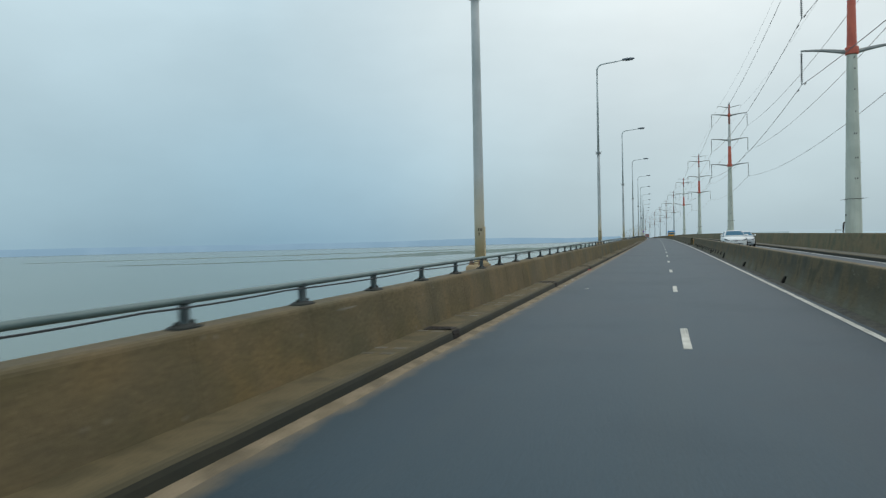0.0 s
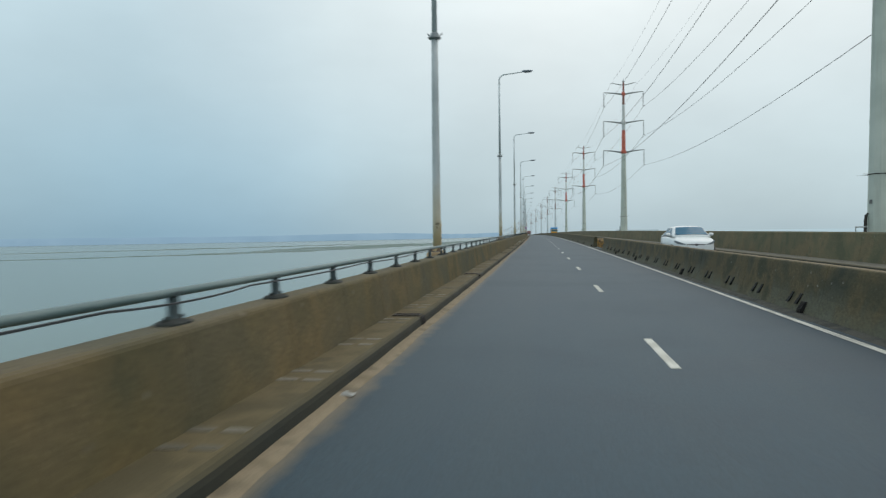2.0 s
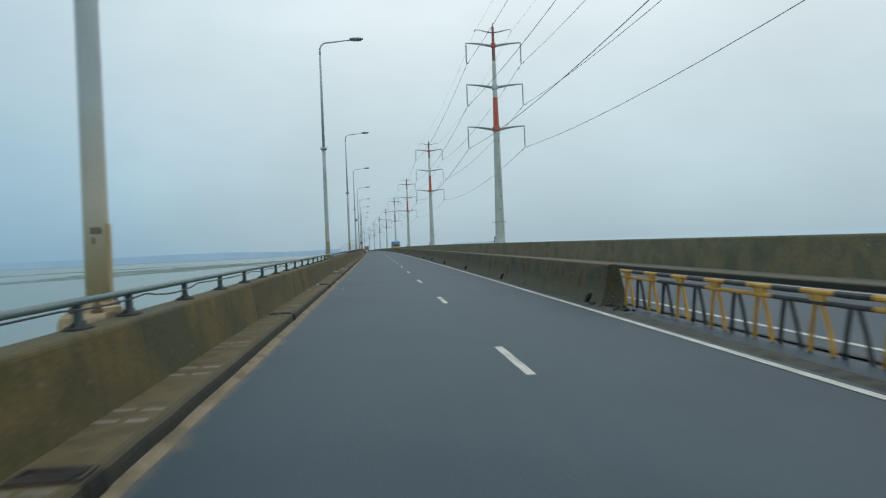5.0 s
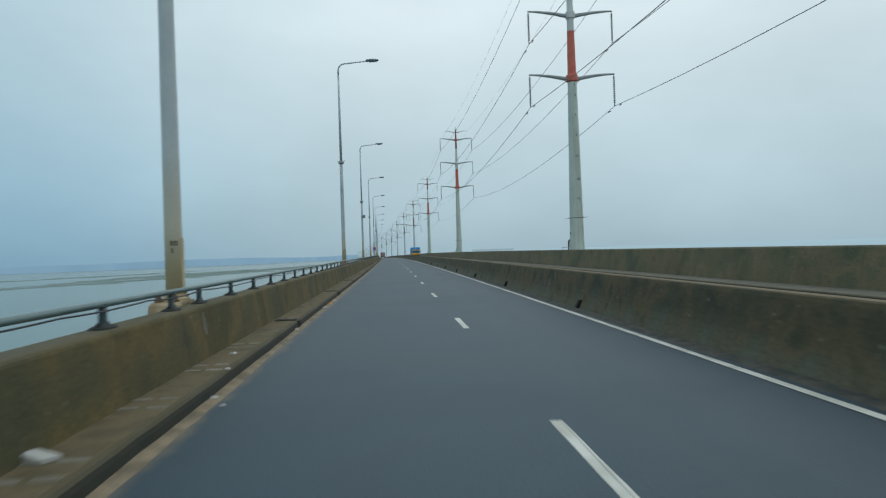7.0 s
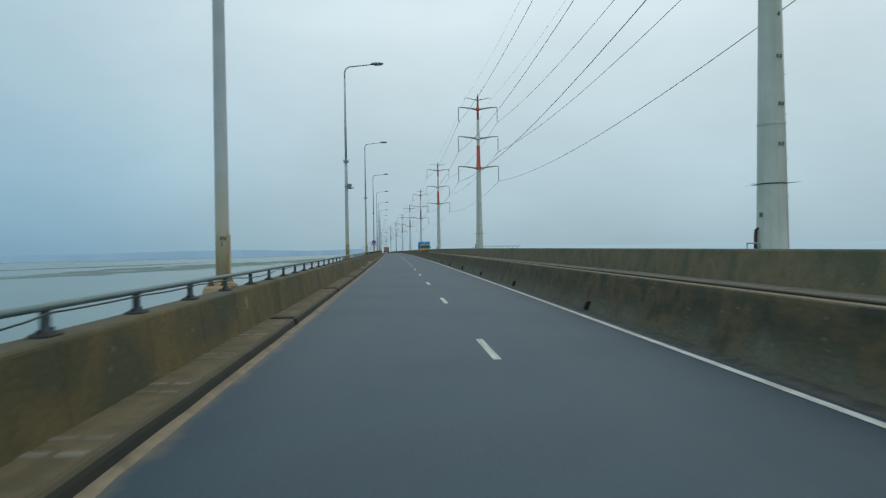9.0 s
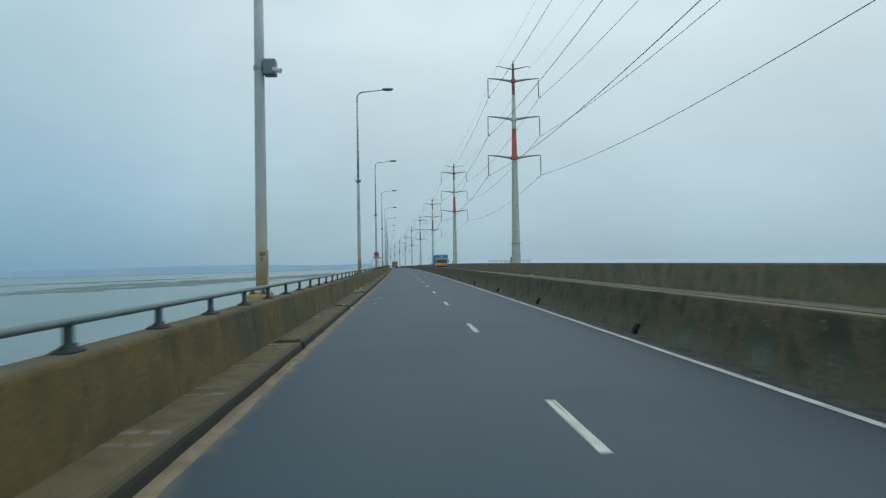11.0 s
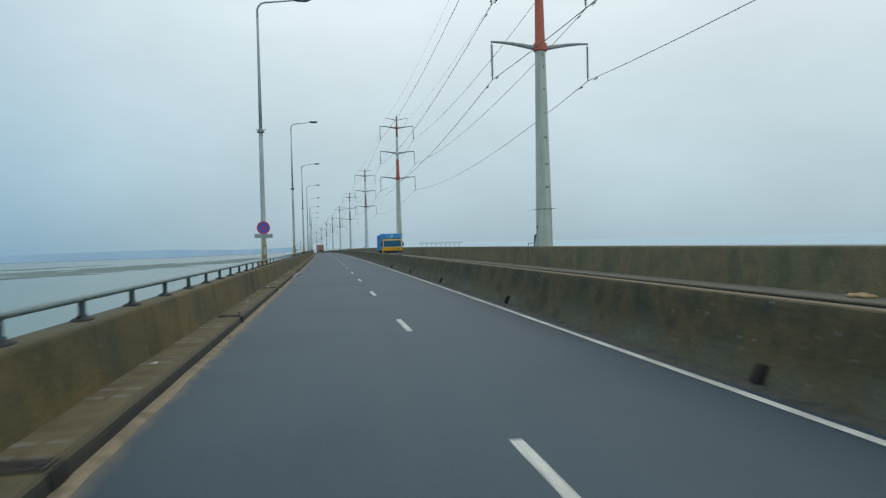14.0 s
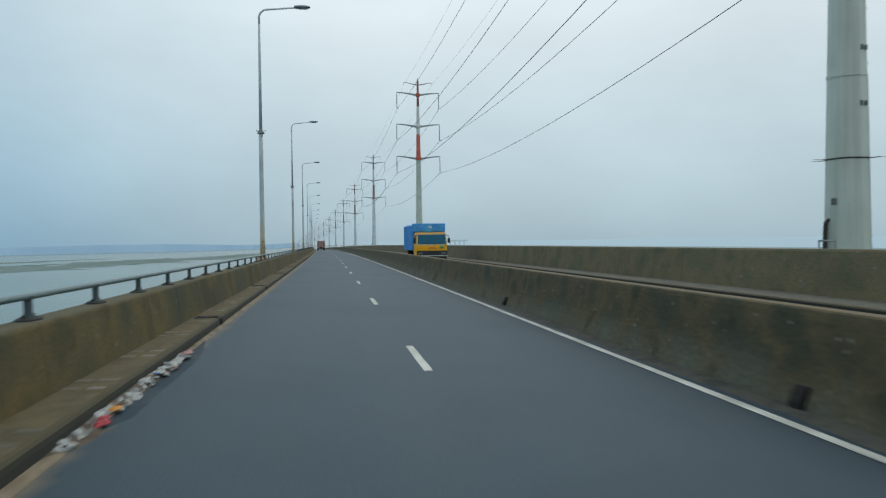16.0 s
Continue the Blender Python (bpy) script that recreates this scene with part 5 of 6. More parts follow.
def car_section(y, w, z0, zs, zt):
    right = [(w * 0.80, z0), (w * 0.965, z0 + 0.10), (w, z0 + (zs - z0) * 0.55), (w * 0.985, zs), (w * 0.93, zs + (zt - zs) * 0.62), (w * 0.78, zt - 0.012), (w * 0.40, zt + 0.006), (0.0, zt + 0.012)]
    return [Vector((x, y, z)) for x, z in right] + [Vector((-x, y, z)) for x, z in right[-2::-1]]


def car(name, x, s, paint, label, tall, length, roof_len):
    """A passenger car; its nose points along -y."""
    c = holder(name, at(x, s, 0), label=label, category="car", group="oncoming cars")
    h = tall
    q = h / 1.54
    belt = 1.07 * q
    bmw = bmesh.new()
    st = [(0.0, 0.40, 0.42, 0.67, 0.745), (0.04, 0.56, 0.32, 0.72, 0.820), (0.11, 0.70, 0.25, 0.76, 0.875), (0.24, 0.805, 0.21, 0.81, 0.930), (0.50, 0.875, 0.19, 0.865, 0.990), (1.05, 0.905, 0.18, 0.92, 1.060), (1.9, 0.91, 0.18, 0.95, 1.085), (length - 1.1, 0.91, 0.19, 0.97, 1.10),
          (length - 0.38, 0.885, 0.24, 0.97, 1.10), (length - 0.10, 0.80, 0.33, 0.92, 1.03), (length, 0.68, 0.46, 0.80, 0.90)]
    loft(bmw, [car_section(y, w, z0, zs * q, zt * q) for y, w, z0, zs, zt in st])
    part("body", bmw, paint, c, "", True)
    wb, wt = 0.835, 0.655
    a0, a1 = 0.98, 1.86
    b1, b0 = a1 + roof_len, length - 0.28

    def side_x(z):
        return wb + (wt - wb) * (z - belt) / (h - belt)
    lo = belt - 0.03
    bmw = bmesh.new()
    rings = []
    for y, zt in ((a0, belt + 0.03), (a0 + (a1 - a0) * 0.5, belt + (h - belt) * 0.53), (a1 - 0.06, h - 0.045), (a1 + 0.12, h - 0.012), ((a1 + b1) / 2, h), (b1 - 0.1, h - 0.02), (b1 + 0.08, h - 0.07), ((b1 + b0) / 2, belt + (h - belt) * 0.52), (b0, belt + 0.03)):
        drop = min(0.12, (zt - lo) * 0.5)
        right = [(side_x(lo), lo), (side_x(zt - drop), zt - drop), (side_x(zt) - 0.025, zt - drop * 0.4), (side_x(zt) - 0.085, zt - drop * 0.08), (0.34, zt + 0.020), (0.0, zt + 0.028)]
        rings.append([Vector((xx, y, z)) for xx, z in right] + [Vector((-xx, y, z)) for xx, z in right[-2::-1]])
    loft(bmw, rings)
    part("cabin", bmw, paint, c, "", True)

    def bowed(ya, yb, f0, f1, w0, w1):
        """A bowed screen on the sloping end of the cabin between ya at the belt and yb at the roof."""
        bmv = bmesh.new()
        out = Vector((0, -1 if yb > ya else 1, 0.75)).normalized()
        rows = []
        for f in (f0, (f0 + f1) / 2, f1):
            z = belt + 0.03 + (h - 0.045 - belt - 0.03) * f
            y = ya + (yb - ya) * f
            half = (side_x(z) - 0.05) * (w0 + (w1 - w0) * f)
            rows.append([Vector((half * u, y, z + 0.024 * (1 - u * u))) + out * 0.024 for u in (-1, -0.7, -0.35, 0, 0.35, 0.7, 1)])
        loft(bmv, rows, False, False)
        return bmv
    part("windscreen", bowed(a0, a1 - 0.06, 0.08, 0.95, 0.96, 0.93), CAR_GLASS, c, "glass with blue-grey sky reflection in its colour", True)
    part("rear_window", bowed(b0, b1 + 0.08, 0.15, 0.95, 0.92, 0.90), CAR_GLASS, c, "glass with blue-grey sky reflection in its colour", True)
    mid = a1 + roof_len * 0.42
    for sg in (-1, 1):
        for shape in ([(a0 + 0.42, belt + 0.05), (mid - 0.04, belt + 0.05), (mid - 0.04, h - 0.085), (a1 + 0.06, h - 0.085)], [(mid + 0.05, belt + 0.05), (b0 - 0.62, belt + 0.08), (b1 - 0.02, h - 0.085), (mid + 0.05, h - 0.085)]):
            pts = [(sg * side_x(z), y, z) for y, z in shape]
            part("side_window", pane(pts if sg > 0 else pts[::-1]), CAR_GLASS, c, "glass with blue-grey sky reflection in its colour")
        bmw = bmesh.new()
        loft(bmw, [super_ring(a0 + 0.40 + 0.15 * f, 0.11 * g, belt + 0.03, belt + 0.03 + 0.14 * g, 12, 3) for f, g in ((0, 0.5), (0.3, 0.95), (0.8, 1.0), (1.0, 0.8))])
        for v in bmw.verts:
            v.co.x += sg * 0.97
        part("mirror", bmw, paint, c, "", True)
        # slim lamp that wraps round the corner of the nose
        bmw = bmesh.new()
        loft(bmw, [[Vector((sg * (xx + o), y - o * 0.6, z * q)) for o, z in ((0.014, z0), (0.014, z1), (-0.05, z1), (-0.05, z0))] for y, xx, z0, z1 in ((0.022, 0.46, 0.700, 0.745), (0.095, 0.655, 0.725, 0.815), (0.23, 0.795, 0.775, 0.870), (0.46, 0.868, 0.845, 0.898))])
        part("headlight", bmw, LENS, c)
        for y in (0.84, length - 0.85):
            wheel(c, sg * 0.82, y, 0.32, 0.21, RIM)
            bmw = bmesh.new()
            arc = [math.pi * i / 12 for i in range(13)]
            loft(bmw, [[Vector((sg * xx, y + r * math.cos(t), 0.32 + r * math.sin(t))) for t in arc] for r, xx in ((0.33, 0.86), (0.33, 0.926), (0.395, 0.922), (0.395, 0.86))], False, False)
            part("wheel_arch", bmw, TRIM_BLACK, c)
    bmw = bmesh.new()
    loft(bmw, [super_ring(y, w, 0.695 * q, 0.735 * q, 14, 4) for y, w in ((-0.014, 0.30), (0.004, 0.42), (0.06, 0.53))])
    part("grille", bmw, TRIM_BLACK, c)
    bmw = bmesh.new()
    loft(bmw, [super_ring(y, 0.075 * g, 0.712 * q - 0.05 * g, 0.712 * q + 0.05 * g, 14, 2) for y, g in ((-0.030, 0.8), (-0.022, 1.0), (0.0, 1.0))])
    part("badge", bmw, TRIM_BLACK, c, "plain dark oval badge")
    bmw = bmesh.new()
    loft(bmw, [super_ring(y, w, 0.40, 0.50, 14, 4) for y, w in ((-0.012, 0.34), (0.02, 0.52), (0.10, 0.66))])
    part("lower_intake", bmw, TRIM_BLACK, c)
    return c


car("crossover_car", 6.80, 65.3, CAR_WHITE, "white crossover car on the far carriageway", 1.54, 4.35, 1.25)
car("saloon_car", 8.45, 74.0, CAR_SILVER, "silver white saloon car following on the far carriageway", 1.44, 4.5, 1.05)

TRUCK_YELLOW = surface("truck cab yellow", [(0.84, 0.37, 0.004), (0.93, 0.45, 0.008)], scale=3, fine=50, rough=0.6, spec=0.25, bump=0.02, local=True, grain=0.05)
TRUCK_BLUE = surface("blue tarpaulin", [(0.022, 0.23, 0.60), (0.06, 0.34, 0.76)], scale=2.5, fine=20, rough=0.6, bump=0.3, local=True, grain=0.08)
TRUCK_GREEN = plain("green cab trim", (0.04, 0.30, 0.10), 0.5)
TRUCK_CREAM = plain("cream screen surround", (0.62, 0.50, 0.27), 0.5)
BUMPER_GREY = plain("pale bumper steel", (0.42, 0.43, 0.40), 0.5)
# red greyed and paled to carry the far haze in its colour
TRUCK_RED = surface("red truck body paled with haze", [(0.34, 0.185, 0.175), (0.43, 0.25, 0.235)], scale=2, fine=30, rough=0.6, bump=0.1, local=True)


def yellow_truck(x, s):
    """A cab-over lorry with a high covered body; its front looks along -y."""
    tk = holder("covered_truck", at(x, s, 0), label="yellow cab lorry with a blue tarpaulin body on the far carriageway", category="truck")
    bmw = bmesh.new()
    rings = []
    for z, y0, w in ((0.58, 0.02, 1.10), (0.90, 0.0, 1.12), (1.29, 0.02, 1.12), (1.37, 0.05, 1.115), (2.12, 0.24, 1.07), (2.24, 0.34, 1.02)):
        rings.append([Vector((xx, yy, z)) for xx, yy in ((-w, y0 + 0.12), (-w + 0.12, y0), (0, y0 - 0.03), (w - 0.12, y0), (w, y0 + 0.12), (w, 1.7), (-w, 1.7))])
    loft(bmw, rings)
    part("cab", bmw, TRUCK_YELLOW, tk)
    bmw = bmesh.new()
    rings = []
    for z, y0, w in ((1.40, 0.045, 1.03), (2.08, 0.21, 0.99)):
        rings.append([Vector((xx, yy - 0.012, z)) for xx, yy in ((-w, y0 + 0.02), (-w * 0.5, y0 - 0.012), (0, y0 - 0.024), (w * 0.5, y0 - 0.012), (w, y0 + 0.02))] + [Vector((w, y0 + 0.06, z)), Vector((-w, y0 + 0.06, z))])
    loft(bmw, rings)
    part("windscreen", bmw, CAR_GLASS, tk, "dark windscreen")
    bmw = bmesh.new()
    for z0, z1, y0 in ((1.30, 1.39, 0.02), (2.08, 2.19, 0.20)):
        box(bmw, -1.04, 1.04, y0 - 0.03, y0 + 0.05, z0, z1, 0.01)
    for sg in (-1, 1):
        tube(bmw, [(sg * 1.07, 0.035, 1.35), (sg * 1.03, 0.21, 2.14)], 0.045, 6)
    part("screen_frame", bmw, TRUCK_CREAM, tk, "cream screen surround")
    for sx in (-0.75, 0.1):
        bmw = bmesh.new()
        tube(bmw, [(sx, -0.02, 1.38), (sx + 0.06, 0.0, 1.45), (sx + 0.62, 0.012, 1.49)], 0.014, 5)
        part("wiper", bmw, TRIM_BLACK, tk)
    bmw = bmesh.new()
    box(bmw, -1.10, 1.10, -0.06, 0.04, 0.62, 0.94, 0.02)
    part("grille", bmw, TRIM_BLACK, tk)
    bmw = bmesh.new()
    box(bmw, 0.55, 0.86, -0.055, 0.0, 1.08, 1.23, 0.015)
    part("green_panel", bmw, TRUCK_GREEN, tk, "green painted panel")
    for sg in (-1, 1):
        bmw = bmesh.new()
        tube(bmw, [(0.02, -0.04, 1.06), (0.02 + sg * 0.10, -0.04, 1.17), (0.02 + sg * 0.20, -0.04, 1.11), (0.02 + sg * 0.34, -0.035, 1.03)], [0.02, 0.045, 0.035, 0.012], 6)
        part("painted_flourish", bmw, TOWER_RED, tk, "red painted flourish")
    bmw = bmesh.new()
    box(bmw, -1.13, 1.13, -0.18, -0.04, 0.53, 0.60, 0.02)
    part("bumper", bmw, BUMPER_GREY, tk, "pale steel bumper bar")
    bmw = bmesh.new()
    box(bmw, -1.06, 1.06, -0.05, 0.10, 0.34, 0.62, 0.02)
    part("valance", bmw, TRIM_BLACK, tk)
    bmw = bmesh.new()
    box(bmw, 0.0, 0.22, 1.400, 1.421, 2.58, 2.72, 0.004)
    part("roof_patch", bmw, WHITE_CARD, tk, "pale patch on the hood")
    for sg in (-1, 1):
        bmw = bmesh.new()
        box(bmw, sg * 0.84 - 0.15, sg * 0.84 + 0.15, -0.085, -0.02, 0.68, 0.80, 0.02)
        part("headlight", bmw, LENS, tk)
        bmw = bmesh.new()
        tube(bmw, [(sg * 1.05, 0.15, 2.05), (sg * 1.24, 0.02, 2.00), (sg * 1.24, 0.02, 1.60)], 0.018, 6)
        box(bmw, sg * 1.24 - 0.09, sg * 1.24 + 0.09, -0.02, 0.03, 1.48, 1.84, 0.02)
        part("mirror", bmw, TRIM_BLACK, tk)
        bmw = bmesh.new()
        loft(bmw, [[Vector((sg * 1.115 - sg * 0.06 * (z - 1.5), y, z)) for y in ((0.30, 1.25) if z < 2 else (0.48, 1.2))] for z in (1.42, 2.06)], False, False)
        part("side_window", bmw, CAR_GLASS, tk)
        wheel(tk, sg * 0.96, 0.85, 0.45, 0.26, RIM)
        wheel(tk, sg * 0.90, 5.6, 0.45, 0.42, RIM)
    bmw = bmesh.new()
    rings = []
    for y, d in ((1.62, 0.0), (1.66, 0.02), (3.0, 0.05), (4.4, 0.03), (5.9, 0.05), (7.2, 0.02), (7.24, 0.0)):
        w = 1.20 + d
        rings.append([Vector((-w, y, 0.95)), Vector((w, y, 0.95)), Vector((w, y, 2.0)), Vector((w - 0.01, y, 2.72 + d)), Vector((w - 0.16, y, 2.82 + d)), Vector((0, y, 2.86 + 2 * d)), Vector((-w + 0.16, y, 2.82 + d)), Vector((-w + 0.01, y, 2.72 + d)), Vector((-w, y, 2.0))])
    loft(bmw, rings)
    part("cargo_body", bmw, TRUCK_BLUE, tk, "blue tarpaulin cargo body")
    bmw = bmesh.new()
    box(bmw, -1.23, 1.23, 1.42, 1.66, 2.30, 2.92, 0.05)
    part("front_hood", bmw, TRUCK_BLUE, tk, "blue overhanging hood")
    bmw = bmesh.new()
    for y in (2.2, 2.9, 3.6, 4.3, 5.0, 5.7, 6.4):
        for sg in (-1, 1):
            box(bmw, sg * 1.245 - 0.02, sg * 1.245 + 0.02, y - 0.03, y + 0.03, 0.95, 2.70)
    part("body_ribs", bmw, TRUCK_BLUE, tk)
    bmw = bmesh.new()
    box(bmw, -0.45, 0.45, 1.0, 7.1, 0.55, 0.95, 0.02)
    part("chassis", bmw, TRIM_BLACK, tk)
    return tk


yellow_truck(7.55, 297.5)


def red_truck(x, s):
    tk = holder("cargo_truck", at(x, s, 0), label="red cargo truck driving far ahead in the same lane", category="truck")
    bmw = bmesh.new()
    box(bmw, -1.15, 1.15, 0.0, 5.2, 1.0, 2.75, 0.06)
    part("cargo_body", bmw, TRUCK_RED, tk)
    bmw = bmesh.new()
    for xx in (-0.7, 0.0, 0.7):
        box(bmw, xx - 0.04, xx + 0.04, -0.03, 0.02, 1.0, 2.7)
    part("tail_ribs", bmw, TRIM_BLACK, tk)
    bmw = bmesh.new()
    box(bmw, -1.05, 1.05, 5.3, 6.9, 0.7, 2.5, 0.12)
    part("cab", bmw, TRUCK_YELLOW, tk)
    bmw = bmesh.new()
    box(bmw, -0.4, 0.4, 0.1, 6.6, 0.55, 1.0, 0.02)
    box(bmw, -1.1, 1.1, 0.0, 0.12, 0.55, 0.75, 0.02)
    part("chassis", bmw, TRIM_BLACK, tk)
    for sg in (-1, 1):
        wheel(tk, sg * 0.88, 1.4, 0.46, 0.42, RIM)
        wheel(tk, sg * 0.92, 5.9, 0.46, 0.26, RIM)
        bmw = bmesh.new()
        box(bmw, sg * 0.85 - 0.12, sg * 0.85 + 0.12, -0.04, 0.0, 0.80, 0.95, 0.01)
        part("tail_light", bmw, TOWER_RED, tk)
    return tk


red_truck(-0.4, 452.0)

# ---- litter ----
PAPER = plain("dirty white paper", (0.44, 0.45, 0.43), 0.8)
PAPER_GREY = plain("grey plastic film", (0.22, 0.24, 0.25), 0.5)
PAPER_RED = plain("red wrapper", (0.45, 0.05, 0.06), 0.5)
PAPER_ORANGE = plain("orange wrapper", (0.62, 0.27, 0.05), 0.5)
PAPER_BLUE = plain("blue wrapper", (0.05, 0.16, 0.38), 0.5)
PAPER_PINK = plain("faded pink sheet", (0.46, 0.26, 0.25), 0.6)
SACKING = surface("tan woven sacking", [(0.36, 0.24, 0.12), (0.48, 0.34, 0.18)], scale=9, fine=80, rough=0.9, bump=0.3, local=True)
BROWN_DIRT = surface("brown swept dirt", [(0.060, 0.046, 0.032), (0.115, 0.086, 0.056)], scale=4, fine=70, rough=0.95, bump=0.5, grain=0.25)
PAPER_BROWN = plain("brown card", (0.22, 0.14, 0.08), 0.8)


def scrap_mesh(seed, size):
    """A crumpled sheet with thickness."""
    rr = random.Random(seed)
    bmw = bmesh.new()
    n = 5
    top = {}
    for i in range(n):
        for j in range(n):
            edge = i in (0, n - 1) or j in (0, n - 1)
            h = rr.uniform(0.0, 0.012) if edge else rr.uniform(0.012, 0.055)
            x = (i / (n - 1) - 0.5) * size * rr.uniform(0.8, 1.1)
            y = (j / (n - 1) - 0.5) * size * 0.75 * rr.uniform(0.8, 1.1)
            top[i, j] = (bmw.verts.new((x, y, h * size / 0.2 + 0.003)), bmw.verts.new((x, y, h * size / 0.2 - 0.002 if not edge else 0.0)))
    for i in range(n - 1):
        for j in range(n - 1):
            for q, order in ((0, 1), (1, -1)):
                bmw.faces.new([top[a][q] for a in ((i, j), (i + 1, j), (i + 1, j + 1), (i, j + 1))][::order])
    for i in range(n - 1):
        for a, b in (((i, 0), (i + 1, 0)), ((i, n - 1), (i + 1, n - 1)), ((0, i), (0, i + 1)), ((n - 1, i), (n - 1, i + 1))):
            bmw.faces.new((top[a][0], top[b][0], top[b][1], top[a][1]))
    return bmw


def scrap(x, s, z, size, material, seed, label, name="paper_scrap"):
    ob = mesh_object(name, scrap_mesh(seed, size * 0.72), material)
    ob.matrix_basis = at(x, s, z, random.Random(seed).uniform(0, 180))
    return tagged(ob, label=label, category="litter", group="litter along the kerb")


for i, (x, s, z, size, mt, lab) in enumerate([
        (-1.90, 32.97, 0.03, 0.20, PAPER_RED, "crumpled red wrapper on sand beside the kerb"), (-1.85, 30.98, 0.01, 0.15, PAPER, "scrap of white paper on the sand"), (-1.87, 31.9, 0.012, 0.10, PAPER, "scrap of white paper on the sand"),
        (-1.82, 39.04, 0.01, 0.17, PAPER, "scrap of white paper on the sand"), (-1.02, 23.52, 0.0, 0.13, PAPER, "scrap of white paper on the asphalt"), (-1.78, 24.6, 0.005, 0.10, PAPER, "scrap of white paper on the sand"),
        (-1.83, 27.0, 0.01, 0.14, PAPER, "scrap of white paper on the sand"), (-1.2, 194.9, 0.0, 0.12, PAPER, "scrap of white paper on the asphalt"), (-1.885, 193.48, 0.015, 0.15, PAPER_RED, "crumpled red wrapper on sand beside the kerb"), (-1.897, 192.39, 0.015, 0.15, PAPER, "scrap of white paper on the sand"),
        (-2.08, 191.7, 0.168, 0.14, PAPER, "white paper caught on a drain grating"), (-2.39, 204.9, 0.152, 0.16, PAPER, "white paper on the walkway"), (-2.25, 235.7, 0.152, 0.13, PAPER, "white paper on the walkway"),
        (-1.97, 116.9, 0.155, 0.10, PAPER, "scrap of white paper on the kerb"), (-1.89, 115.96, 0.015, 0.12, PAPER, "scrap of white paper on the sand"), (-1.72, 115.6, 0.003, 0.09, PAPER, "scrap of white paper on the asphalt"), (-1.0, 196.4, 0.0, 0.12, PAPER_GREY, "grey plastic scrap on the asphalt"), (-1.075, 198.4, 0.0, 0.16, PAPER_ORANGE, "orange wrapper on the asphalt"),
        (-1.19, 198.4, 0.0, 0.14, PAPER, "scrap of white paper on the asphalt"), (-1.27, 201.25, 0.0, 0.09, PAPER, "scrap of white paper on the asphalt"), (-1.35, 197.7, 0.0, 0.10, PAPER, "scrap of white paper on the asphalt"),
        (-1.97, 137.08, 0.03, 0.16, PAPER_RED, "crumpled red wrapper on sand beside the kerb"), (-1.86, 139.2, 0.01, 0.12, PAPER_RED, "crumpled red wrapper on sand beside the kerb"), (-1.9, 127.5, 0.015, 0.22, PAPER, "scrap of white paper on the sand"),
        (-1.88, 128.9, 0.015, 0.18, PAPER_ORANGE, "orange wrapper on the sand"), (-1.85, 130.2, 0.015, 0.16, PAPER, "scrap of white paper on the sand"), (-1.92, 122.2, 0.015, 0.2, PAPER, "scrap of white paper on the sand"),
        (-2.3, 102.0, 0.152, 0.20, PAPER, "white paper on the walkway"), (-1.46, 101.63, 0.0, 0.12, PAPER, "scrap of white paper on the asphalt"), (-1.64, 102.2, 0.0, 0.11, PAPER, "scrap of white paper on the asphalt"), (-1.49, 108.3, 0.0, 0.13, PAPER, "scrap of white paper on the asphalt"), (-1.90, 106.27, 0.03, 0.16, PAPER, "scrap of white paper on the sand"),
        (-2.2, 118.2, 0.152, 0.15, PAPER, "white paper on the walkway"), (-1.86, 247.5, 0.015, 0.15, PAPER, "scrap of white paper on the sand"), (-1.9, 242.9, 0.015, 0.16, PAPER, "scrap of white paper on the sand"), (-1.8, 245.4, 0.01, 0.10, PAPER, "scrap of white paper on the sand"),
        (-2.3, 242.6, 0.152, 0.16, PAPER, "white paper on the walkway"), (-2.25, 246.2, 0.152, 0.11, PAPER, "white paper on the walkway"), (-2.22, 210.8, 0.152, 0.12, PAPER, "white paper on the walkway"), (-2.3, 226.0, 0.152, 0.12, PAPER, "white paper on the walkway"),
        (-2.40, 212.0, 0.152, 0.2, PAPER, "white paper on the walkway"), (-1.86, 229.4, 0.015, 0.15, PAPER_BROWN, "brown card on the sand"), (-2.40, 206.35, 0.152, 0.24, PAPER, "white paper on the walkway")]):
    scrap(x, s, z, size, mt, 100 + i, lab)

# a crushed box on the walkway
bm = bmesh.new()
box(bm, -0.105, 0.105, -0.065, 0.065, 0, 0.065, 0.010)
for v in bm.verts:
    v.co.x += 0.02 * math.sin(v.co.y * 20)
    v.co.z *= 1 - 0.45 * (v.co.x > 0)
carton = mesh_object("carton", bm, PAPER)
carton.matrix_basis = at(-2.37, 113.42, 0.152, -22)
tagged(carton, label="crushed white carton lying on the walkway", category="carton")

# a pile of plastic on one grating
pile = holder("plastic_pile", at(-2.2, 201.7, 0.165), label="heap of white plastic sheet lying on a grating", category="litter")
rng = random.Random(77)
for i in range(10):
    ob = part("sheet", scrap_mesh(300 + i, rng.uniform(0.08, 0.15)), PAPER if i % 2 else PAPER_GREY, pile)
    ob.matrix_basis = pose(rng.uniform(-0.22, 0.2), rng.uniform(-0.25, 0.35), rng.uniform(0.0, 0.05), rng.uniform(-15, 15), rng.uniform(-15, 15), rng.uniform(0, 180))

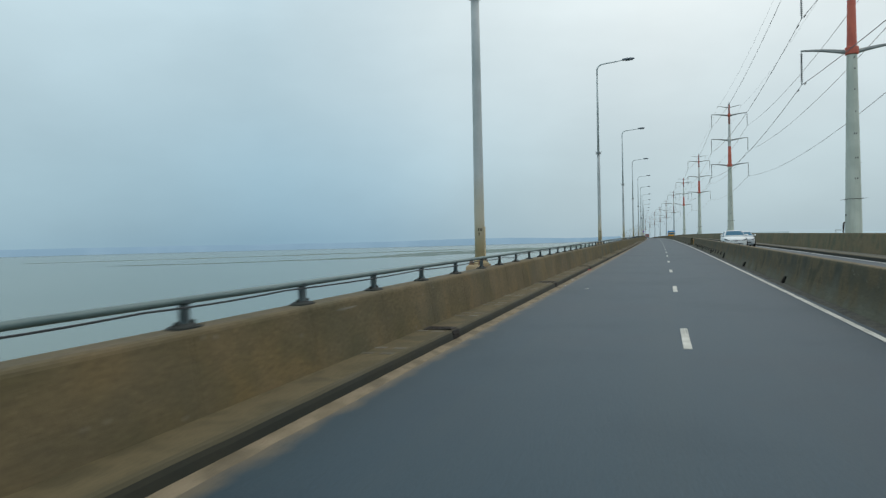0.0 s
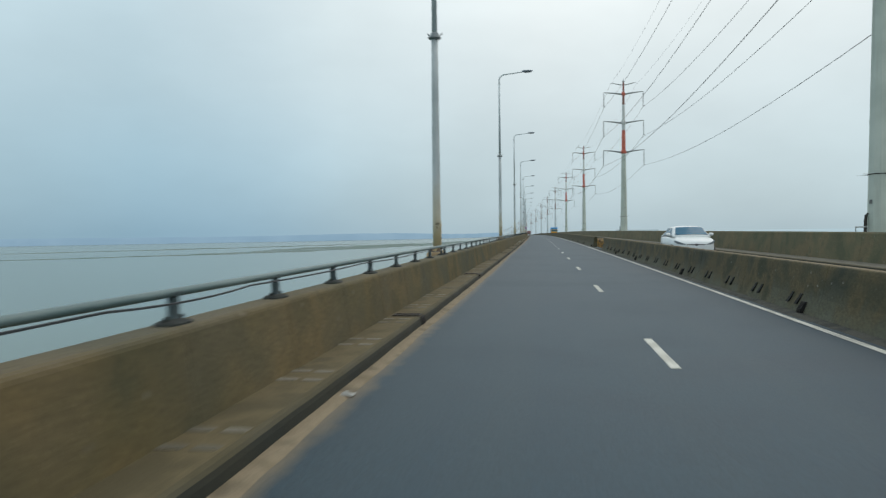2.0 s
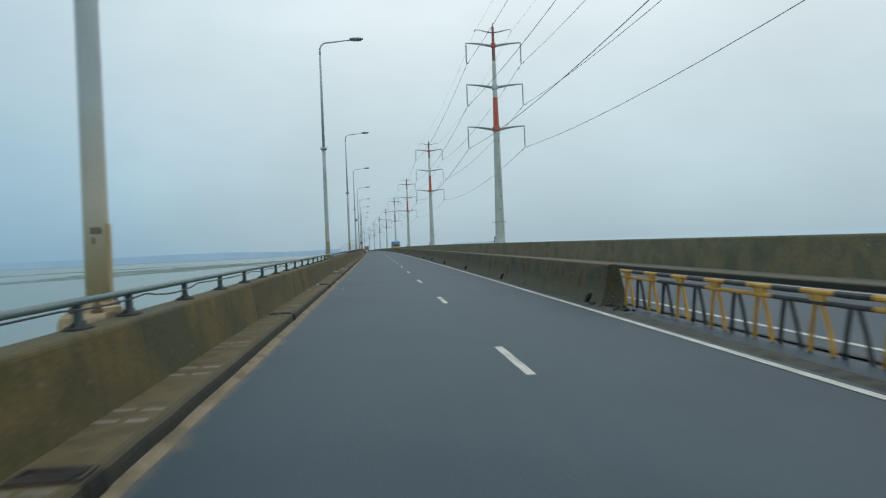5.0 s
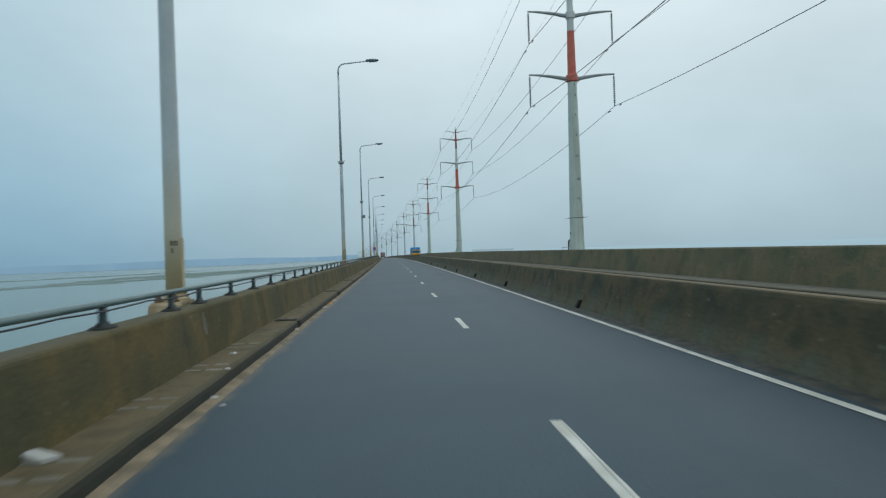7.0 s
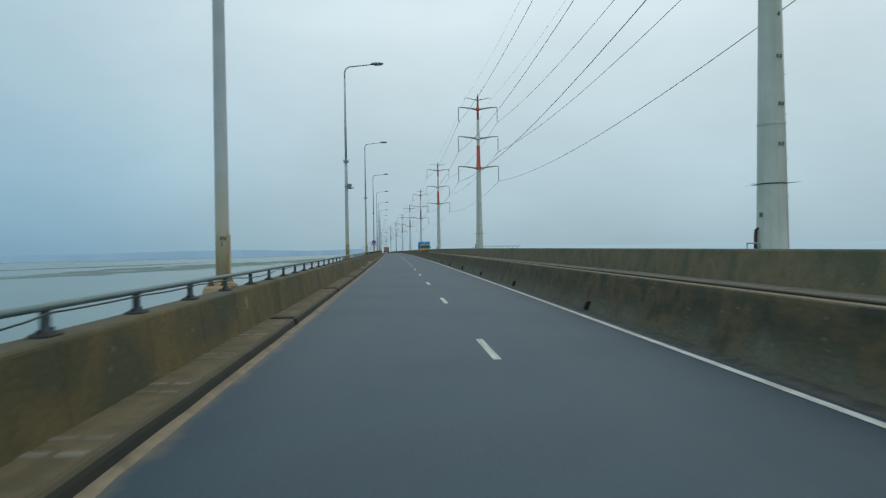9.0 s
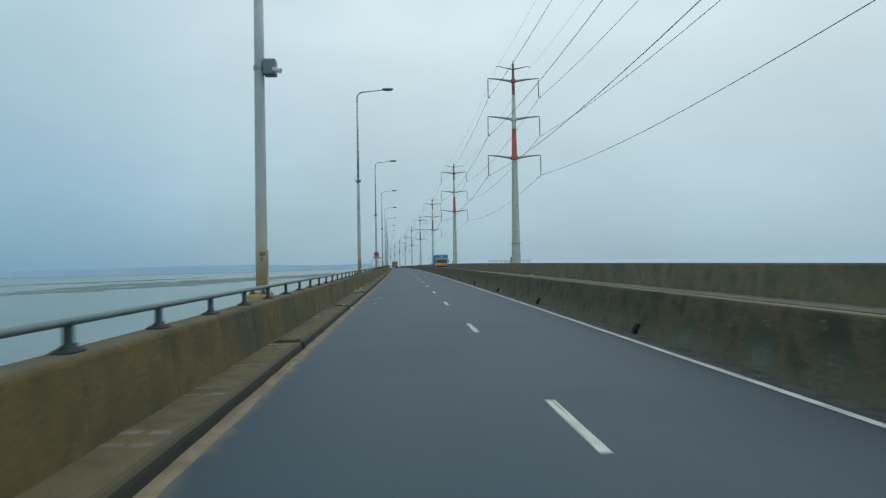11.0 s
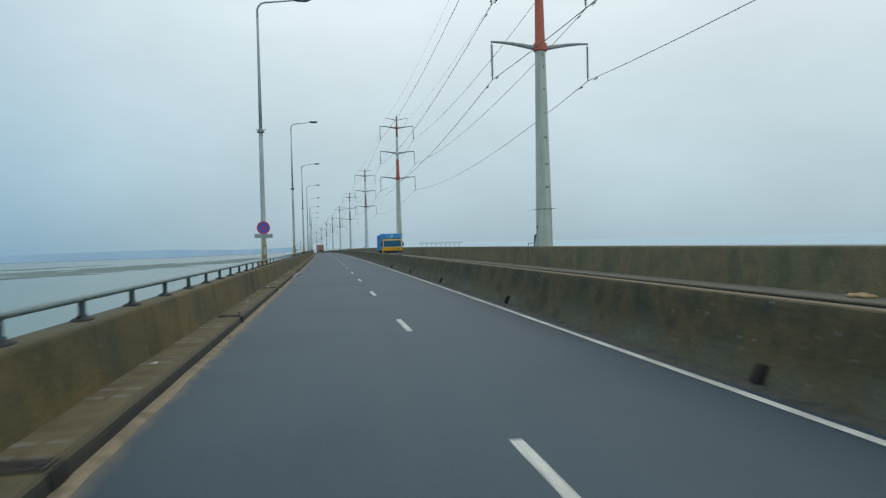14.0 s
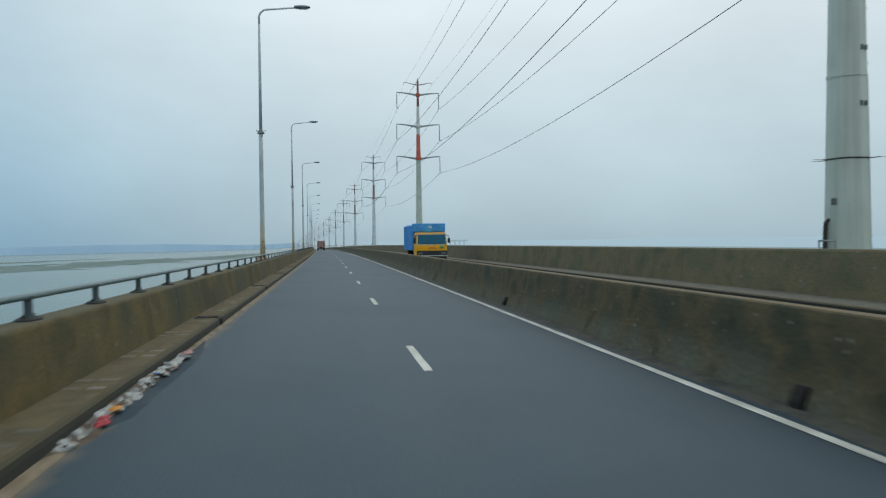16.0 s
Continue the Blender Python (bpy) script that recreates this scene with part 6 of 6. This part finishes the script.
# a long drift of rubbish swept against the kerb
heap = holder("rubbish_drift", at(X_KERB, 255.8, 0.0), label="long drift of mixed paper and plastic rubbish against the kerb", category="litter")
kinds = [part("scrap", scrap_mesh(500 + i, size), mt, heap) for i, (size, mt) in enumerate(((0.13, PAPER), (0.11, PAPER_GREY), (0.12, PAPER_ORANGE), (0.085, PAPER), (0.13, PAPER_RED), (0.09, PAPER_BROWN), (0.06, PAPER_BLUE), (0.055, PAPER_GREY), (0.16, PAPER_PINK)))]
for ob, (x, s, z, turn) in zip(kinds, ((0.12, 1.40, 0.03, 20), (0.06, -0.30, 0.05, 65), (0.10, -1.08, 0.05, 10), (0.05, 0.30, 0.05, 75), (0.13, -1.55, 0.04, 35), (0.09, -1.85, 0.02, 50), (0.08, 0.55, 0.06, 0), (0.02, -2.0, 0.03, 80), (0.12, 2.05, 0.05, 25))):
    ob.matrix_basis = pose(x, s, z, 8, -10, turn)
for k, x, s, turn in ((0, 0.03, -1.30, 110), (0, 0.05, -0.42, 160), (0, 0.04, 0.15, 10), (0, 0.08, 0.75, 75), (0, 0.13, 1.15, 130), (0, 0.09, 1.62, 55), (4, 0.10, -1.40, 120), (1, 0.04, -0.85, 30)):
    shared("scrap", kinds[k].data, heap, pose(x, s, rng.uniform(0.03, 0.06), rng.uniform(-18, 18), rng.uniform(-18, 18), turn))
weights = [0] + [1] * 3 + [3] * 8 + [5] * 5 + [7] * 14 + [6]
for i in range(190):
    s = rng.uniform(-2.25, 2.1)
    k = rng.choice(weights)
    x = 0.0 + 0.05 * min(max((s - 0.4) / 0.8, 0.0), 1.0) + rng.random() ** 1.6 * (0.15 - 0.02 * abs(s))
    shared("scrap", kinds[k].data, heap, pose(x, s, 0.012 + rng.uniform(0, 0.04) * (1 - x * 4), rng.uniform(-25, 25), rng.uniform(-25, 25), rng.uniform(0, 360)))
# brown dirt beneath it, spilling out at one end
bm = bmesh.new()
rings = []
for i in range(53):
    f = i / 52
    s = 253.2 + 5.0 * f
    w = 0.05 + 0.09 * math.sin(math.pi * f) + 0.12 * math.exp(-((s - 253.95) / 0.32) ** 2) + 0.02 * noise.noise(Vector((s * 3, 0, 5)))
    h = math.sin(math.pi * f)
    rings.append([bend(X_KERB, s, 0.045 * h + 0.02), bend(X_KERB + w * 0.5, s, 0.028 * h + 0.012), bend(X_KERB + w, s, -0.004)])
loft(bm, rings, False, False)
tagged(mesh_object("dirt_drift", bm, BROWN_DIRT, True), label="brown dirt drifted under the rubbish", category="dirt", kind="stuff")

# a dark wet band that has run out from the rubbish
WET = surface("wet asphalt", [(0.0088, 0.0240, 0.038), (0.0120, 0.031, 0.047)], scale=1.2, fine=38, rough=0.62, bump=0.25, grain=0.2, spec=0.3)
bm = bmesh.new()
rings = []
for i in range(60):
    f = i / 59
    s = 254.0 + 5.6 * f
    w = 0.02 + 0.22 * min(1.0, f / 0.10) * min(1.0, (1 - f) / 0.35) ** 0.8 + 0.035 * noise.noise(Vector((s * 0.8, 4, 2))) + 0.022 * noise.noise(Vector((s * 5, 1, 2)))
    rings.append([bend(-1.865, s, 0.0045), bend(-1.865 + max(0.01, w) * 0.6, s, 0.0045), bend(-1.865 + max(0.01, w), s, -0.001)])
loft(bm, rings, False, False)
tagged(mesh_object("wet_patch", bm, WET), label="dark wet band on the asphalt beside rubbish", category="stain", kind="structure")

# a flattened sack on the walkway across the bridge
bm = bmesh.new()
rings = []
for i in range(9):
    f = i / 8
    w = 0.05 + 0.13 * math.sin(math.pi * (0.12 + 0.76 * f)) + 0.02 * math.sin(f * 11)
    h = 0.03 + 0.07 * math.sin(math.pi * (0.1 + 0.8 * f)) + 0.012 * math.sin(f * 17)
    rings.append([Vector((w * math.cos(a) + 0.02 * math.sin(f * 7), 0.62 * (f - 0.5), h * max(0.0, 0.35 + math.sin(a) * 0.65 + 0.08 * math.sin(3 * a + f * 9)))) for a in [2 * math.pi * q / 12 for q in range(12)]])
loft(bm, rings)
sack = mesh_object("empty_sack", bm, SACKING, True)
sack.matrix_basis = at(11.12, 230.4, 0.152, 12)
tagged(sack, label="flattened pale tan sack lying on the grey walkway", category="sack")

# a small paper cup left at the kerb
cup = holder("paper_cup", at(-1.99, 231.9, 0.170), label="small white paper cup standing on a drain grating", category="cup")
bm = bmesh.new()
lathe(bm, [(0.021, 0.0), (0.029, 0.066), (0.032, 0.070), (0.029, 0.072), (0.019, 0.005)], 12)
part("wall", bm, PAPER, cup, "", True)
